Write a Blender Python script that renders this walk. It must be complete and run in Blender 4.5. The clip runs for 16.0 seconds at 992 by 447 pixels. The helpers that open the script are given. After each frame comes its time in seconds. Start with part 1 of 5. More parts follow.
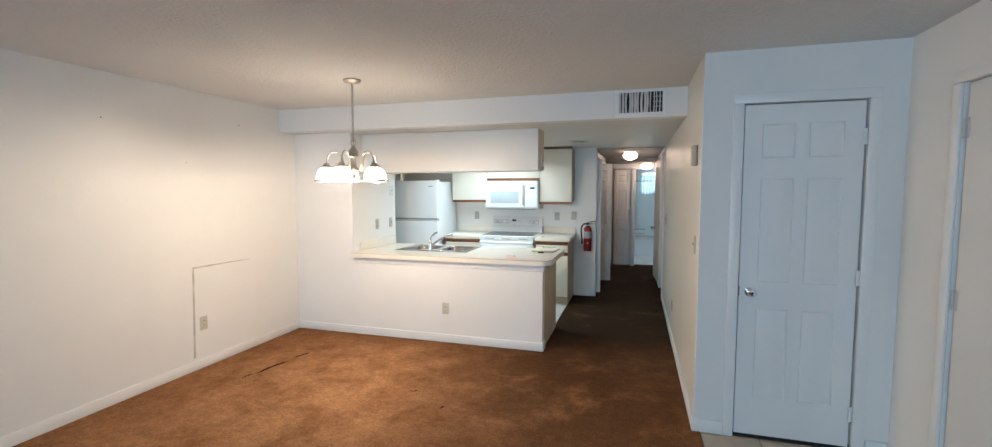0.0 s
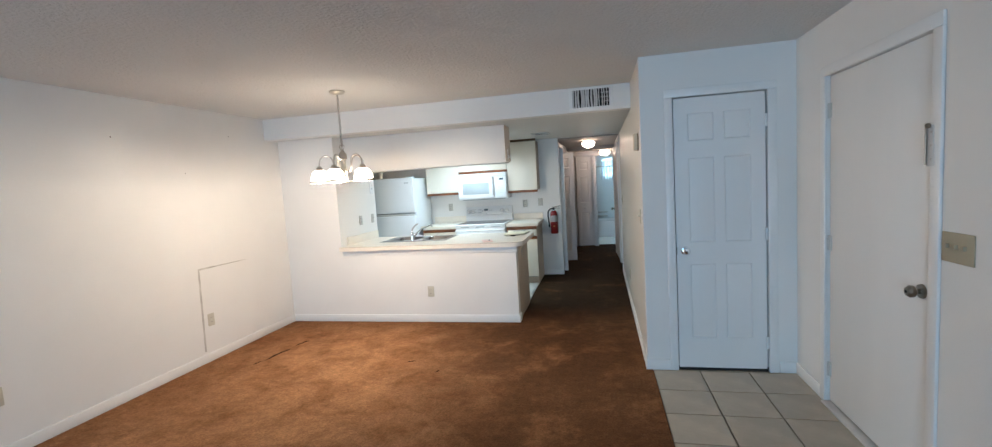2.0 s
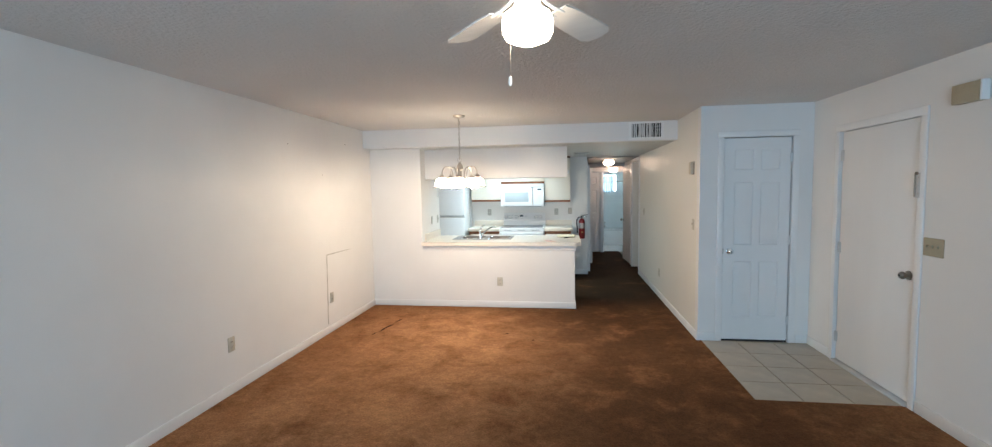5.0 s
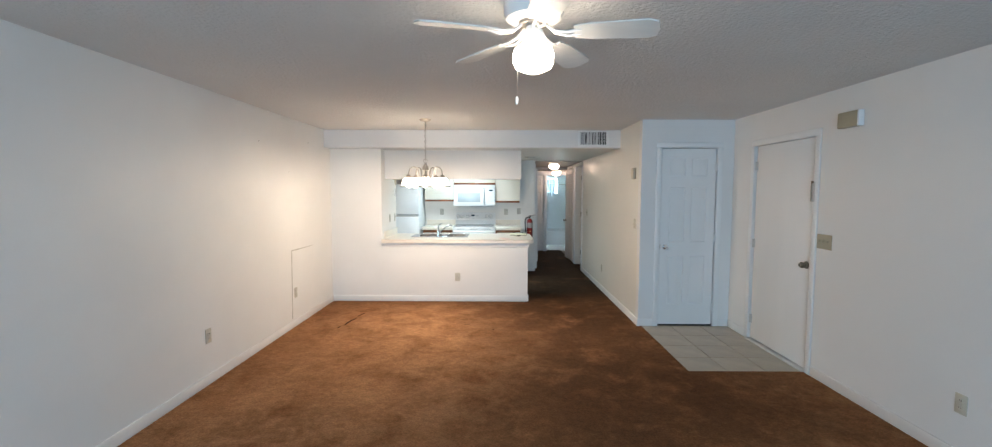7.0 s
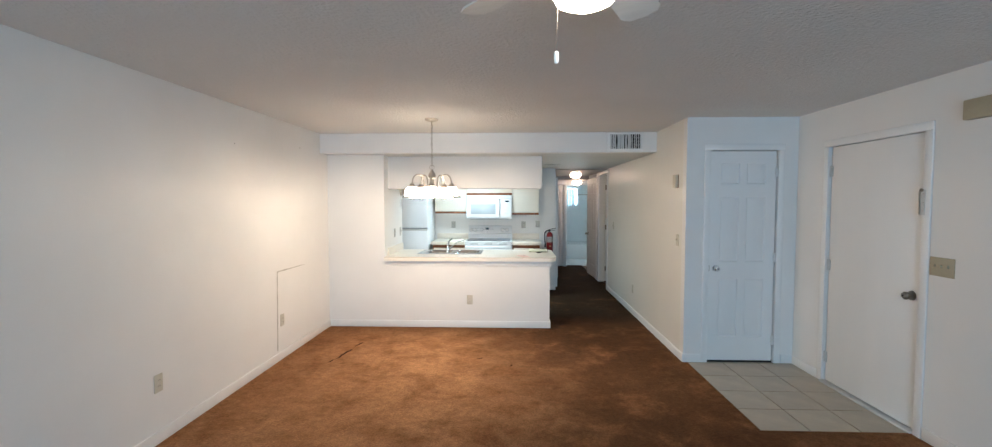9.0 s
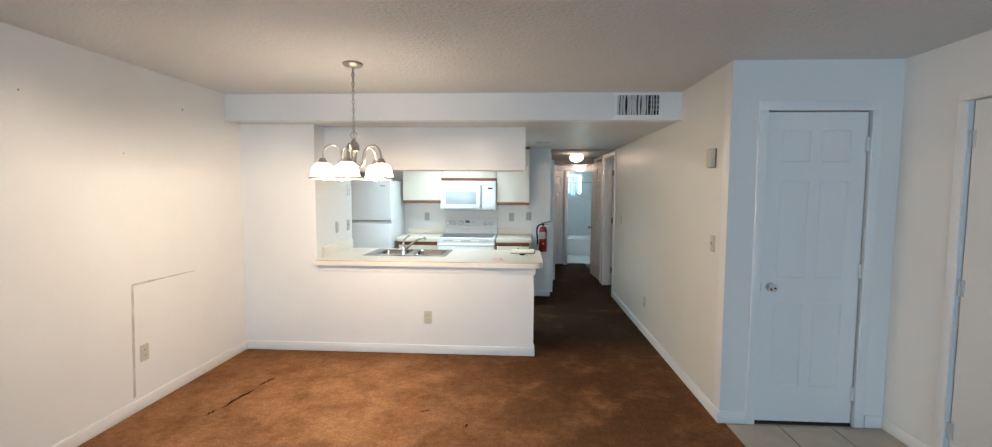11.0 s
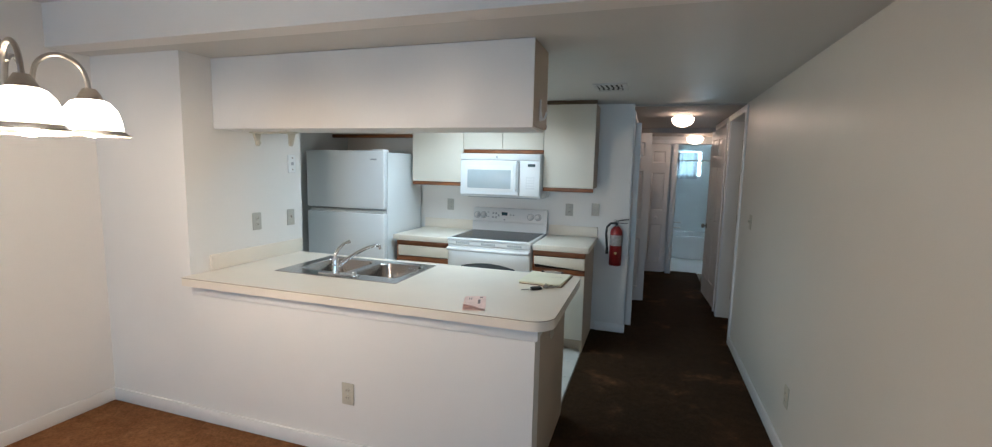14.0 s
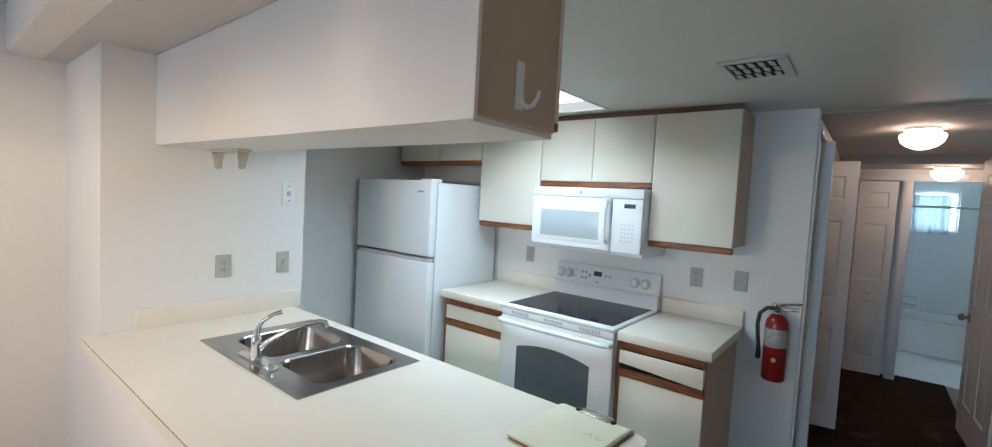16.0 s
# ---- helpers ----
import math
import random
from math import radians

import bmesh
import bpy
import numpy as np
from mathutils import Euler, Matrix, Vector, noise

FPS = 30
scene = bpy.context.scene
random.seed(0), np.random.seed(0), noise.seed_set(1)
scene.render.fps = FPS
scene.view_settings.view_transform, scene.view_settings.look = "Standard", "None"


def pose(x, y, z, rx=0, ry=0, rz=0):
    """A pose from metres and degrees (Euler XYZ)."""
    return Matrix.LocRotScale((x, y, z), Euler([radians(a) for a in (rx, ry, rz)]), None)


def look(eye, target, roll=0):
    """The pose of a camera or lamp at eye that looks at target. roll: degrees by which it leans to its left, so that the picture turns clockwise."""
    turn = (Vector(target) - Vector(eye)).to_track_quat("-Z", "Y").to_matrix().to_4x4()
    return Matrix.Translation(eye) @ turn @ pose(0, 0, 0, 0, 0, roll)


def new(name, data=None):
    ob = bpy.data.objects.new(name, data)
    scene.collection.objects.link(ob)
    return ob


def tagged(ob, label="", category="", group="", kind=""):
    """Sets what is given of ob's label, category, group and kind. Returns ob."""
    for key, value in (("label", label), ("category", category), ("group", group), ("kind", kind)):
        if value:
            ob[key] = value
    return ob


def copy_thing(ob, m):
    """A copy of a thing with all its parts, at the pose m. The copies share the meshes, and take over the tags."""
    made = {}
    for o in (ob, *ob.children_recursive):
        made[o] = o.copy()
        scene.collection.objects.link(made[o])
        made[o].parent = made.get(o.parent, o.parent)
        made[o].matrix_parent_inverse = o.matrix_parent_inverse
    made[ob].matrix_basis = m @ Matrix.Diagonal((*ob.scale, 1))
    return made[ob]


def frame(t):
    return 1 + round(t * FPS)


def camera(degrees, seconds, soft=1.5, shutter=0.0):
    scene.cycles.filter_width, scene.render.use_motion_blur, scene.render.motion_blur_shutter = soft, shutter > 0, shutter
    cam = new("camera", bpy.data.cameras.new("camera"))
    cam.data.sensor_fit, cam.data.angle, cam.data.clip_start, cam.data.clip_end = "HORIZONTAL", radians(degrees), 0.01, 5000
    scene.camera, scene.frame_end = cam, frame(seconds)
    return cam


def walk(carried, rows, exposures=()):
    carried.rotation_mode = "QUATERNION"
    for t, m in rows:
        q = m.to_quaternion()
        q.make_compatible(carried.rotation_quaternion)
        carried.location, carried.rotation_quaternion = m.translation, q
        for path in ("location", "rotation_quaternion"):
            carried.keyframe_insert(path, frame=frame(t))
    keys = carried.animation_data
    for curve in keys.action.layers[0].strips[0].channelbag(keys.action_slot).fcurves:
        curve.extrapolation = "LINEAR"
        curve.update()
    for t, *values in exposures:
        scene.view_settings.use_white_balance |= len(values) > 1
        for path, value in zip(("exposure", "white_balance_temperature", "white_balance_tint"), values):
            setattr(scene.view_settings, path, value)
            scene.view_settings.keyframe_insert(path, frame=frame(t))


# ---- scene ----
cam = camera(93.3, 16.0, soft=1.2)
PATH = [
    (0, (0.233, 0.149, 1.534), (-0.334, 2.061, 1.388), -0.0),
    (0.5, (0.272, 0.17, 1.526), (-0.377, 2.056, 1.388), -1.8),
    (1, (0.238, 0.009, 1.528), (-0.277, 1.94, 1.446), -2.3),
    (1.5, (0.261, -0.197, 1.543), (-0.169, 1.752, 1.424), -3.1),
    (2, (0.312, -0.389, 1.513), (-0.127, 1.554, 1.335), -3.5),
    (2.5, (0.239, -0.604, 1.513), (-0.2, 1.341, 1.356), -2.9),
    (3, (0.009, -0.884, 1.483), (-0.547, 1.021, 1.236), -2.3),
    (3.5, (-0.275, -1.091, 1.473), (-1.095, 0.716, 1.226), -1.5),
    (4, (-0.431, -1.212, 1.54), (-1.238, 0.608, 1.352), -3.2),
    (4.5, (-0.65, -1.429, 1.577), (-1.196, 0.488, 1.417), -2.0),
    (5, (-0.731, -1.648, 1.573), (-1.014, 0.326, 1.425), -0.9),
    (7.3, (-1.034, -2.057, 1.562), (-1.036, -0.062, 1.421), -0.1),
    (7.5, (-1.054, -2.059, 1.561), (-1.052, -0.064, 1.426), -0.3),
    (8, (-1.039, -1.869, 1.536), (-1.042, 0.128, 1.423), -0.4),
    (8.5, (-1.019, -1.593, 1.573), (-1.093, 0.401, 1.447), -0.1),
    (9, (-1.026, -1.267, 1.564), (-1.1, 0.729, 1.466), -0.0),
    (9.2, (-1.011, -1.129, 1.567), (-1.084, 0.867, 1.459), 0.0),
    (11.3, (-0.612, 0.394, 1.524), (-0.74, 2.384, 1.366), 0.8),
    (11.5, (-0.557, 0.529, 1.538), (-0.7, 2.515, 1.353), 1.9),
    (12, (-0.502, 0.904, 1.513), (-0.711, 2.877, 1.261), 3.1),
    (12.5, (-0.423, 1.283, 1.516), (-0.702, 3.245, 1.244), 2.3),
    (13, (-0.27, 1.673, 1.534), (-0.672, 3.613, 1.262), 2.7),
    (13.5, (-0.221, 2.068, 1.542), (-0.696, 3.997, 1.31), 2.9),
    (14, (-0.142, 2.467, 1.525), (-0.753, 4.357, 1.288), 1.3),
    (14.5, (-0.077, 2.85, 1.542), (-0.841, 4.683, 1.309), 1.1),
    (15, (-0.079, 3.252, 1.54), (-0.932, 5.056, 1.421), 1.0),
    (15.5, (-0.028, 3.623, 1.547), (-0.943, 5.399, 1.458), 1.0),
    (16, (-0.044, 3.93, 1.563), (-1.292, 5.489, 1.45), 3.1),
]
EXPOSURES = [(0, 0.0, 6450, 10), (2, 0.0, 6200, 10), (5, 0.06, 6450, 10), (9.2, 0.04, 6400, 10), (11.3, -0.04, 6450, 10), (12, -0.12, 6500, 11), (12.5, -0.14, 6700, 10), (13.2, -0.24, 6700, 10), (14, -0.57, 6200, 11), (14.5, -0.63, 6100, 12), (15.2, -0.42, 6300, 12), (16, -0.42, 6150, 12)]
walk(cam, [(t, look(eye, target, roll)) for t, eye, target, roll in PATH], EXPOSURES)

# ---- light ----
world = bpy.data.worlds.new("sky")
scene.world = world
world.use_nodes = True
wn = world.node_tree
sky = wn.nodes.new("ShaderNodeTexSky")
sky.sky_type, sky.sun_disc = "NISHITA", False
sky.sun_elevation, sky.sun_rotation = radians(47), radians(85)
wn.links.new(sky.outputs[0], wn.nodes["Background"].inputs[0])
wn.nodes["Background"].inputs[1].default_value = 0.1


def lamp(name, kind, place, watts, colour, target=None, **size):
    data = bpy.data.lights.new(name, kind)
    data.energy, data.color = watts, colour
    if kind == "POINT":
        data.shadow_soft_size = size["radius"]
    if kind == "AREA":
        data.shape, data.size, data.size_y = "RECTANGLE", size["w"], size["h"]
        data.spread = size.get("spread", math.pi)
    if kind == "SUN":
        data.angle = size["angle"]
    ob = new(name, data)
    ob.matrix_world = look(place, target) if target else Matrix.Translation(place)
    return ob


WARM, DAY, COOL = (1.0, 0.825, 0.64), (0.41, 0.71, 1.0), (0.66, 0.88, 1.0)
lamp("sun", "SUN", (22, 2, 24), 2.5, (1.0, 0.95, 0.88), (0, 0, 0), angle=radians(0.5))
lamp("daylight_in_patio_door", "AREA", (-0.9, -5.12, 1.05), 136, DAY, (-0.9, 4, 0.6), w=2.3, h=1.9, spread=radians(150))
lamp("daylight_in_bathroom_window", "AREA", (0.585, 12.22, 1.68), 230, (0.58, 0.85, 1.0), (0.5, 9, 0.6), w=0.5, h=0.55)
lamp("kitchen_panel_lamp", "AREA", (-1.62, 5.78, 2.165), 23, COOL, (-1.62, 5.78, 0), w=0.54, h=0.72, spread=radians(145))

# ---- materials ----


def material(name, colour, rough=0.6, metal=0.0, blotch=(1.5, 0.05), grain=(60, 0.04), bump=(80, 0.0, 0.002), second=None, spec=0.5, stretch=(1, 1, 1), coat=0.0, spread=(0.42, 0.62), random_tone=0.0):
    """Principled paint with two scales of tone, a fine relief and optional patches of a second colour."""
    m = bpy.data.materials.new(name)
    m.use_nodes = True
    n, l = m.node_tree.nodes, m.node_tree.links
    b = n["Principled BSDF"]
    b.inputs["Roughness"].default_value, b.inputs["Metallic"].default_value = rough, metal
    b.inputs["Specular IOR Level"].default_value = spec
    b.inputs["Coat Weight"].default_value = coat
    tc = n.new("ShaderNodeTexCoord")
    mp = n.new("ShaderNodeMapping")
    mp.inputs["Scale"].default_value = stretch
    l.new(tc.outputs["Object"], mp.inputs[0])

    def tex(scale, detail):
        t = n.new("ShaderNodeTexNoise")
        t.inputs["Scale"].default_value, t.inputs["Detail"].default_value = scale, detail
        l.new(mp.outputs[0], t.inputs["Vector"])
        return t.outputs[0]

    big, small = tex(blotch[0], 5), tex(grain[0], 3)
    ramp = n.new("ShaderNodeValToRGB")
    ramp.color_ramp.elements[0].position, ramp.color_ramp.elements[1].position = spread
    l.new(big, ramp.inputs[0])
    mix = n.new("ShaderNodeMix")
    mix.data_type = "RGBA"
    l.new(ramp.outputs[0], mix.inputs[0])
    other = second or tuple(c * (1 - blotch[1]) for c in colour)
    mix.inputs[6].default_value, mix.inputs[7].default_value = (*other, 1), (*colour, 1)
    tone = n.new("ShaderNodeMath")
    tone.operation = "MULTIPLY_ADD"
    l.new(small, tone.inputs[0])
    tone.inputs[1].default_value, tone.inputs[2].default_value = 2 * grain[1], 1 - grain[1]
    last = tone.outputs[0]
    if random_tone:
        info = n.new("ShaderNodeObjectInfo")
        vary = n.new("ShaderNodeMath")
        vary.operation = "MULTIPLY_ADD"
        l.new(info.outputs["Random"], vary.inputs[0])
        vary.inputs[1].default_value, vary.inputs[2].default_value = random_tone, 1 - random_tone / 2
        both = n.new("ShaderNodeMath")
        both.operation = "MULTIPLY"
        l.new(last, both.inputs[0]), l.new(vary.outputs[0], both.inputs[1])
        last = both.outputs[0]
    scale = n.new("ShaderNodeVectorMath")
    scale.operation = "SCALE"
    l.new(mix.outputs[2], scale.inputs[0]), l.new(last, scale.inputs["Scale"])
    l.new(scale.outputs[0], b.inputs["Base Color"])
    if bump[1]:
        bp = n.new("ShaderNodeBump")
        bp.inputs["Strength"].default_value, bp.inputs["Distance"].default_value = bump[1], bump[2]
        l.new(tex(bump[0], 4), bp.inputs["Height"])
        l.new(bp.outputs[0], b.inputs["Normal"])
    return m


def glowing(name, colour, strength):
    m = bpy.data.materials.new(name)
    m.use_nodes = True
    b = m.node_tree.nodes["Principled BSDF"]
    b.inputs["Base Color"].default_value = (0.85, 0.84, 0.8, 1)
    b.inputs["Emission Color"].default_value, b.inputs["Emission Strength"].default_value = (*colour, 1), strength
    return m


def clear_glass(name):
    m = bpy.data.materials.new(name)
    m.use_nodes = True
    b = m.node_tree.nodes["Principled BSDF"]
    b.inputs["Transmission Weight"].default_value, b.inputs["Roughness"].default_value = 1.0, 0.02
    b.inputs["IOR"].default_value = 1.1
    return m


M_WALL = material("wall_paint", (0.80, 0.78, 0.75), 0.55, blotch=(0.9, 0.05), grain=(140, 0.015), bump=(120, 0.25, 0.002), spec=0.4)
# Same paint as M_WALL; the hall's warmer, dimmer light is put into the colour.
M_HALLWALL = material("eggshell_wall_warm_shade", (0.75, 0.715, 0.645), 0.36, blotch=(0.9, 0.04), grain=(140, 0.015), bump=(90, 0.22, 0.002), spec=0.5)
M_CEIL = material("textured_ceiling_paint", (0.72, 0.705, 0.68), 0.85, blotch=(0.7, 0.05), grain=(90, 0.04), bump=(48, 1.0, 0.009), spec=0.2)
M_KCEIL = material("smooth_ceiling_paint", (0.63, 0.62, 0.59), 0.52, blotch=(0.8, 0.05), grain=(80, 0.02), bump=(30, 0.3, 0.003), spec=0.45)
# Darker and rougher than the kitchen ceiling.
M_HCEIL = material("dark_hall_ceiling", (0.50, 0.47, 0.44), 0.7, blotch=(0.8, 0.06), grain=(80, 0.04), bump=(60, 0.6, 0.004), spec=0.2)
M_TRIM = material("white_gloss_trim_paint", (0.82, 0.81, 0.79), 0.35, blotch=(2, 0.04), grain=(90, 0.015), bump=(25, 0.1, 0.001))
M_DOOR = material("white_door_paint", (0.81, 0.80, 0.78), 0.4, blotch=(1.6, 0.05), grain=(180, 0.02), bump=(160, 0.12, 0.001), stretch=(1, 1, 0.2))


def carpet_material():
    """Cut pile with brushed patches, a paler patch in the dining corner and hall dirt deepened by painted shade."""
    m = bpy.data.materials.new("rust_brown_carpet")
    m.use_nodes = True
    n, l = m.node_tree.nodes, m.node_tree.links
    b = n["Principled BSDF"]
    b.inputs["Roughness"].default_value, b.inputs["Specular IOR Level"].default_value = 0.95, 0.08
    tc = n.new("ShaderNodeTexCoord")

    def tex(scale, detail, distortion=0.0):
        t = n.new("ShaderNodeTexNoise")
        t.inputs["Scale"].default_value, t.inputs["Detail"].default_value, t.inputs["Distortion"].default_value = scale, detail, distortion
        t.inputs["Roughness"].default_value = 0.66
        l.new(tc.outputs["Object"], t.inputs["Vector"])
        return t.outputs[0]

    def ramp(value, low, high):
        r = n.new("ShaderNodeMapRange")
        r.interpolation_type = "SMOOTHSTEP"
        r.inputs["From Min"].default_value, r.inputs["From Max"].default_value = low, high
        l.new(value, r.inputs["Value"])
        return r.outputs["Result"]

    def times(a, c):
        t = n.new("ShaderNodeMath")
        t.operation = "MULTIPLY"
        l.new(a, t.inputs[0])
        if isinstance(c, float):
            t.inputs[1].default_value = c
        else:
            l.new(c, t.inputs[1])
        return t.outputs[0]

    def blend(amount, first, colour):
        x = n.new("ShaderNodeMix")
        x.data_type = "RGBA"
        l.new(amount, x.inputs[0])
        if isinstance(first, tuple):
            x.inputs[6].default_value = (*first, 1)
        else:
            l.new(first, x.inputs[6])
        x.inputs[7].default_value = (*colour, 1)
        return x.outputs[2]

    colour = blend(ramp(tex(1.1, 12, 0.25), 0.34, 0.68), (0.265, 0.113, 0.048), (0.45, 0.205, 0.090))
    colour = blend(times(ramp(tex(7.5, 12, 0.5), 0.44, 0.72), 0.30), colour, (0.58, 0.29, 0.135))
    colour = blend(times(ramp(tex(5.2, 12, 0.6), 0.48, 0.70), 0.32), colour, (0.150, 0.055, 0.023))
    # Paler tone around three points on the left side of the room.
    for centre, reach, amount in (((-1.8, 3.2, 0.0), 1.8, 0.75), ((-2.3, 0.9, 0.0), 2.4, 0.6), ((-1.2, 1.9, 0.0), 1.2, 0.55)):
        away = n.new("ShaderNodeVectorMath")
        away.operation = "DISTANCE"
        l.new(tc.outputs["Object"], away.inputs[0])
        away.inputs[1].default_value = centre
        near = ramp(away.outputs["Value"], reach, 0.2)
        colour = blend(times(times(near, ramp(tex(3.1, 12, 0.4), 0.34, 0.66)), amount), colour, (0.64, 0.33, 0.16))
    # Darker tone around three points from the hall mouth back through the room.
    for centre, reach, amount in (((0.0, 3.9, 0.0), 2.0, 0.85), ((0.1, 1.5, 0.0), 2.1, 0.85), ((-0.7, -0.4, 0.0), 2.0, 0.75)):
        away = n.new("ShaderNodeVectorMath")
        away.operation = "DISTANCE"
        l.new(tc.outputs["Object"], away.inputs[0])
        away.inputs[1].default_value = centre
        dark_near = ramp(away.outputs["Value"], reach, 0.3)
        colour = blend(times(times(dark_near, ramp(tex(2.4, 12, 0.3), 0.22, 0.56)), amount), colour, (0.105, 0.046, 0.021))
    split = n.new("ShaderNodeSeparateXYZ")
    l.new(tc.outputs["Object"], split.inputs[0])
    # Hall dirt, its colour pushed near black to carry the dim hall as well.
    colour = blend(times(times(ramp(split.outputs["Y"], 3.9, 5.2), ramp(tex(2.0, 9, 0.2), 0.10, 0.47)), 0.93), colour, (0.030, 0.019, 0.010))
    grain = n.new("ShaderNodeMapRange")
    grain.inputs["To Min"].default_value, grain.inputs["To Max"].default_value = 0.30, 1.70
    l.new(tex(70, 6), grain.inputs["Value"])
    scale = n.new("ShaderNodeVectorMath")
    scale.operation = "SCALE"
    clump = n.new("ShaderNodeMapRange")
    clump.inputs["From Min"].default_value, clump.inputs["From Max"].default_value = 0.3, 0.7
    clump.inputs["To Min"].default_value, clump.inputs["To Max"].default_value = 0.80, 1.20
    l.new(tex(19, 8, 0.3), clump.inputs["Value"])
    l.new(colour, scale.inputs[0]), l.new(times(grain.outputs["Result"], clump.outputs["Result"]), scale.inputs["Scale"])
    l.new(scale.outputs[0], b.inputs["Base Color"])
    tuft, wave = n.new("ShaderNodeBump"), n.new("ShaderNodeBump")
    tuft.inputs["Strength"].default_value, tuft.inputs["Distance"].default_value = 1.0, 0.012
    wave.inputs["Strength"].default_value, wave.inputs["Distance"].default_value = 0.6, 0.02
    l.new(tex(230, 3), tuft.inputs["Height"])
    l.new(tex(14, 4), wave.inputs["Height"])
    l.new(wave.outputs[0], tuft.inputs["Normal"])
    l.new(tuft.outputs[0], b.inputs["Normal"])
    return m


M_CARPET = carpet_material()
M_SEAM = material("dark_carpet_seam", (0.06, 0.022, 0.010), 0.95, grain=(60, 0.3), spec=0.1)
M_TILE = material("beige_floor_tile", (0.47, 0.405, 0.315), 0.35, blotch=(5, 0.14), grain=(50, 0.05), bump=(20, 0.08, 0.002), random_tone=0.1)
M_KTILE = material("white_kitchen_tile", (0.66, 0.65, 0.60), 0.3, blotch=(5, 0.08), grain=(50, 0.04), bump=(20, 0.08, 0.002), random_tone=0.08)
M_GROUT = material("grey_brown_grout", (0.25, 0.21, 0.16), 0.9, grain=(120, 0.12))
M_LAMINATE = material("cream_laminate", (0.78, 0.71, 0.61), 0.38, blotch=(3, 0.04), grain=(240, 0.05), spec=0.45)
M_LAMEDGE = material("laminate_seam", (0.22, 0.15, 0.09), 0.5)
M_CAB = material("almond_cabinet_laminate", (0.78, 0.735, 0.635), 0.42, blotch=(2, 0.04), grain=(200, 0.03))
M_CABSIDE = material("tan_cabinet_side", (0.52, 0.42, 0.32), 0.5, blotch=(3, 0.08), grain=(120, 0.05))
M_OAK = material("stained_oak", (0.285, 0.092, 0.028), 0.42, blotch=(9, 0.4), grain=(60, 0.18), bump=(40, 0.2, 0.001), stretch=(0.6, 6, 6))
M_APPL = material("white_appliance_enamel", (0.82, 0.83, 0.83), 0.25, blotch=(2, 0.02), grain=(150, 0.01), spec=0.5)
M_FRIDGE = material("white_textured_fridge_skin", (0.80, 0.82, 0.83), 0.35, blotch=(1.5, 0.03), grain=(250, 0.02), bump=(320, 0.25, 0.001))
M_GREYGLASS = material("grey_appliance_window", (0.10, 0.115, 0.13), 0.18, blotch=(3, 0.1), grain=(500, 0.06))
M_MWGLASS = material("pale_microwave_window", (0.44, 0.49, 0.51), 0.2, blotch=(3, 0.06), grain=(500, 0.1))
M_DARKGLASS = material("black_ceramic_glass", (0.010, 0.012, 0.016), 0.12, blotch=(3, 0.1), grain=(600, 0.2), spec=0.1)
M_STEEL = material("brushed_stainless_steel", (0.44, 0.42, 0.405), 0.2, 1.0, blotch=(6, 0.1), grain=(160, 0.08), bump=(90, 0.12, 0.001), stretch=(1, 8, 1))
M_CHROME = material("chrome", (0.78, 0.79, 0.80), 0.09, 1.0, blotch=(4, 0.03), grain=(80, 0.02))
M_NICKEL = material("brushed_nickel", (0.50, 0.46, 0.41), 0.33, 1.0, blotch=(10, 0.1), grain=(200, 0.08))
M_FAINT = material("faint_grey_print", (0.62, 0.63, 0.64), 0.5)
M_BRASSY = material("aged_nickel_knob", (0.34, 0.30, 0.25), 0.3, 1.0, blotch=(12, 0.15), grain=(200, 0.1))
M_DARK = material("dark_gap", (0.02, 0.018, 0.016), 0.8, blotch=(6, 0.2))
M_BLACK = material("black_rubber", (0.02, 0.02, 0.02), 0.5, blotch=(8, 0.2))
M_RED = material("red_cylinder_enamel", (0.22, 0.008, 0.008), 0.28, blotch=(6, 0.1))
M_GOLD = material("gold_sticker", (0.62, 0.42, 0.16), 0.4, blotch=(60, 0.2))
M_LABEL = material("silver_label", (0.36, 0.34, 0.33), 0.4, blotch=(40, 0.3), grain=(160, 0.2), spread=(0.35, 0.65))
M_PLATE = material("ivory_plastic", (0.54, 0.50, 0.41), 0.4, blotch=(8, 0.04))
M_PLATEW = material("grey_white_plastic", (0.44, 0.43, 0.39), 0.4, blotch=(8, 0.04))
M_TAN = material("tan_plastic", (0.40, 0.345, 0.235), 0.5, blotch=(8, 0.06))
M_BEIGE = material("beige_plastic", (0.56, 0.50, 0.39), 0.5, blotch=(8, 0.05))
M_PAPER = material("cream_paper", (0.84, 0.81, 0.63), 0.8, blotch=(6, 0.05), grain=(90, 0.03))
M_PINK = material("pink_paper", (0.95, 0.66, 0.58), 0.8, blotch=(20, 0.12), grain=(120, 0.05))
M_PINKWHITE = material("pale_pink_label", (0.86, 0.65, 0.59), 0.8, blotch=(30, 0.06))
M_BOARD = material("brown_hardboard", (0.22, 0.14, 0.08), 0.6, blotch=(8, 0.1))
M_INK = material("grey_ink", (0.22, 0.17, 0.16), 0.7)
M_DISPLAY = material("dark_display", (0.02, 0.06, 0.08), 0.2)
M_GREY = material("grey_print", (0.40, 0.42, 0.44), 0.5)
M_VENT = material("grey_white_vent_metal", (0.60, 0.59, 0.57), 0.5, blotch=(6, 0.12))
M_LINE = material("grey_wall_line", (0.61, 0.58, 0.53), 0.8, blotch=(9, 0.25), grain=(60, 0.1))
M_TUB = material("white_tub_enamel", (0.80, 0.82, 0.82), 0.2, blotch=(2, 0.03))
M_BATHTILE = material("white_bath_wall_tile", (0.72, 0.75, 0.75), 0.25, blotch=(2, 0.04), random_tone=0.04)
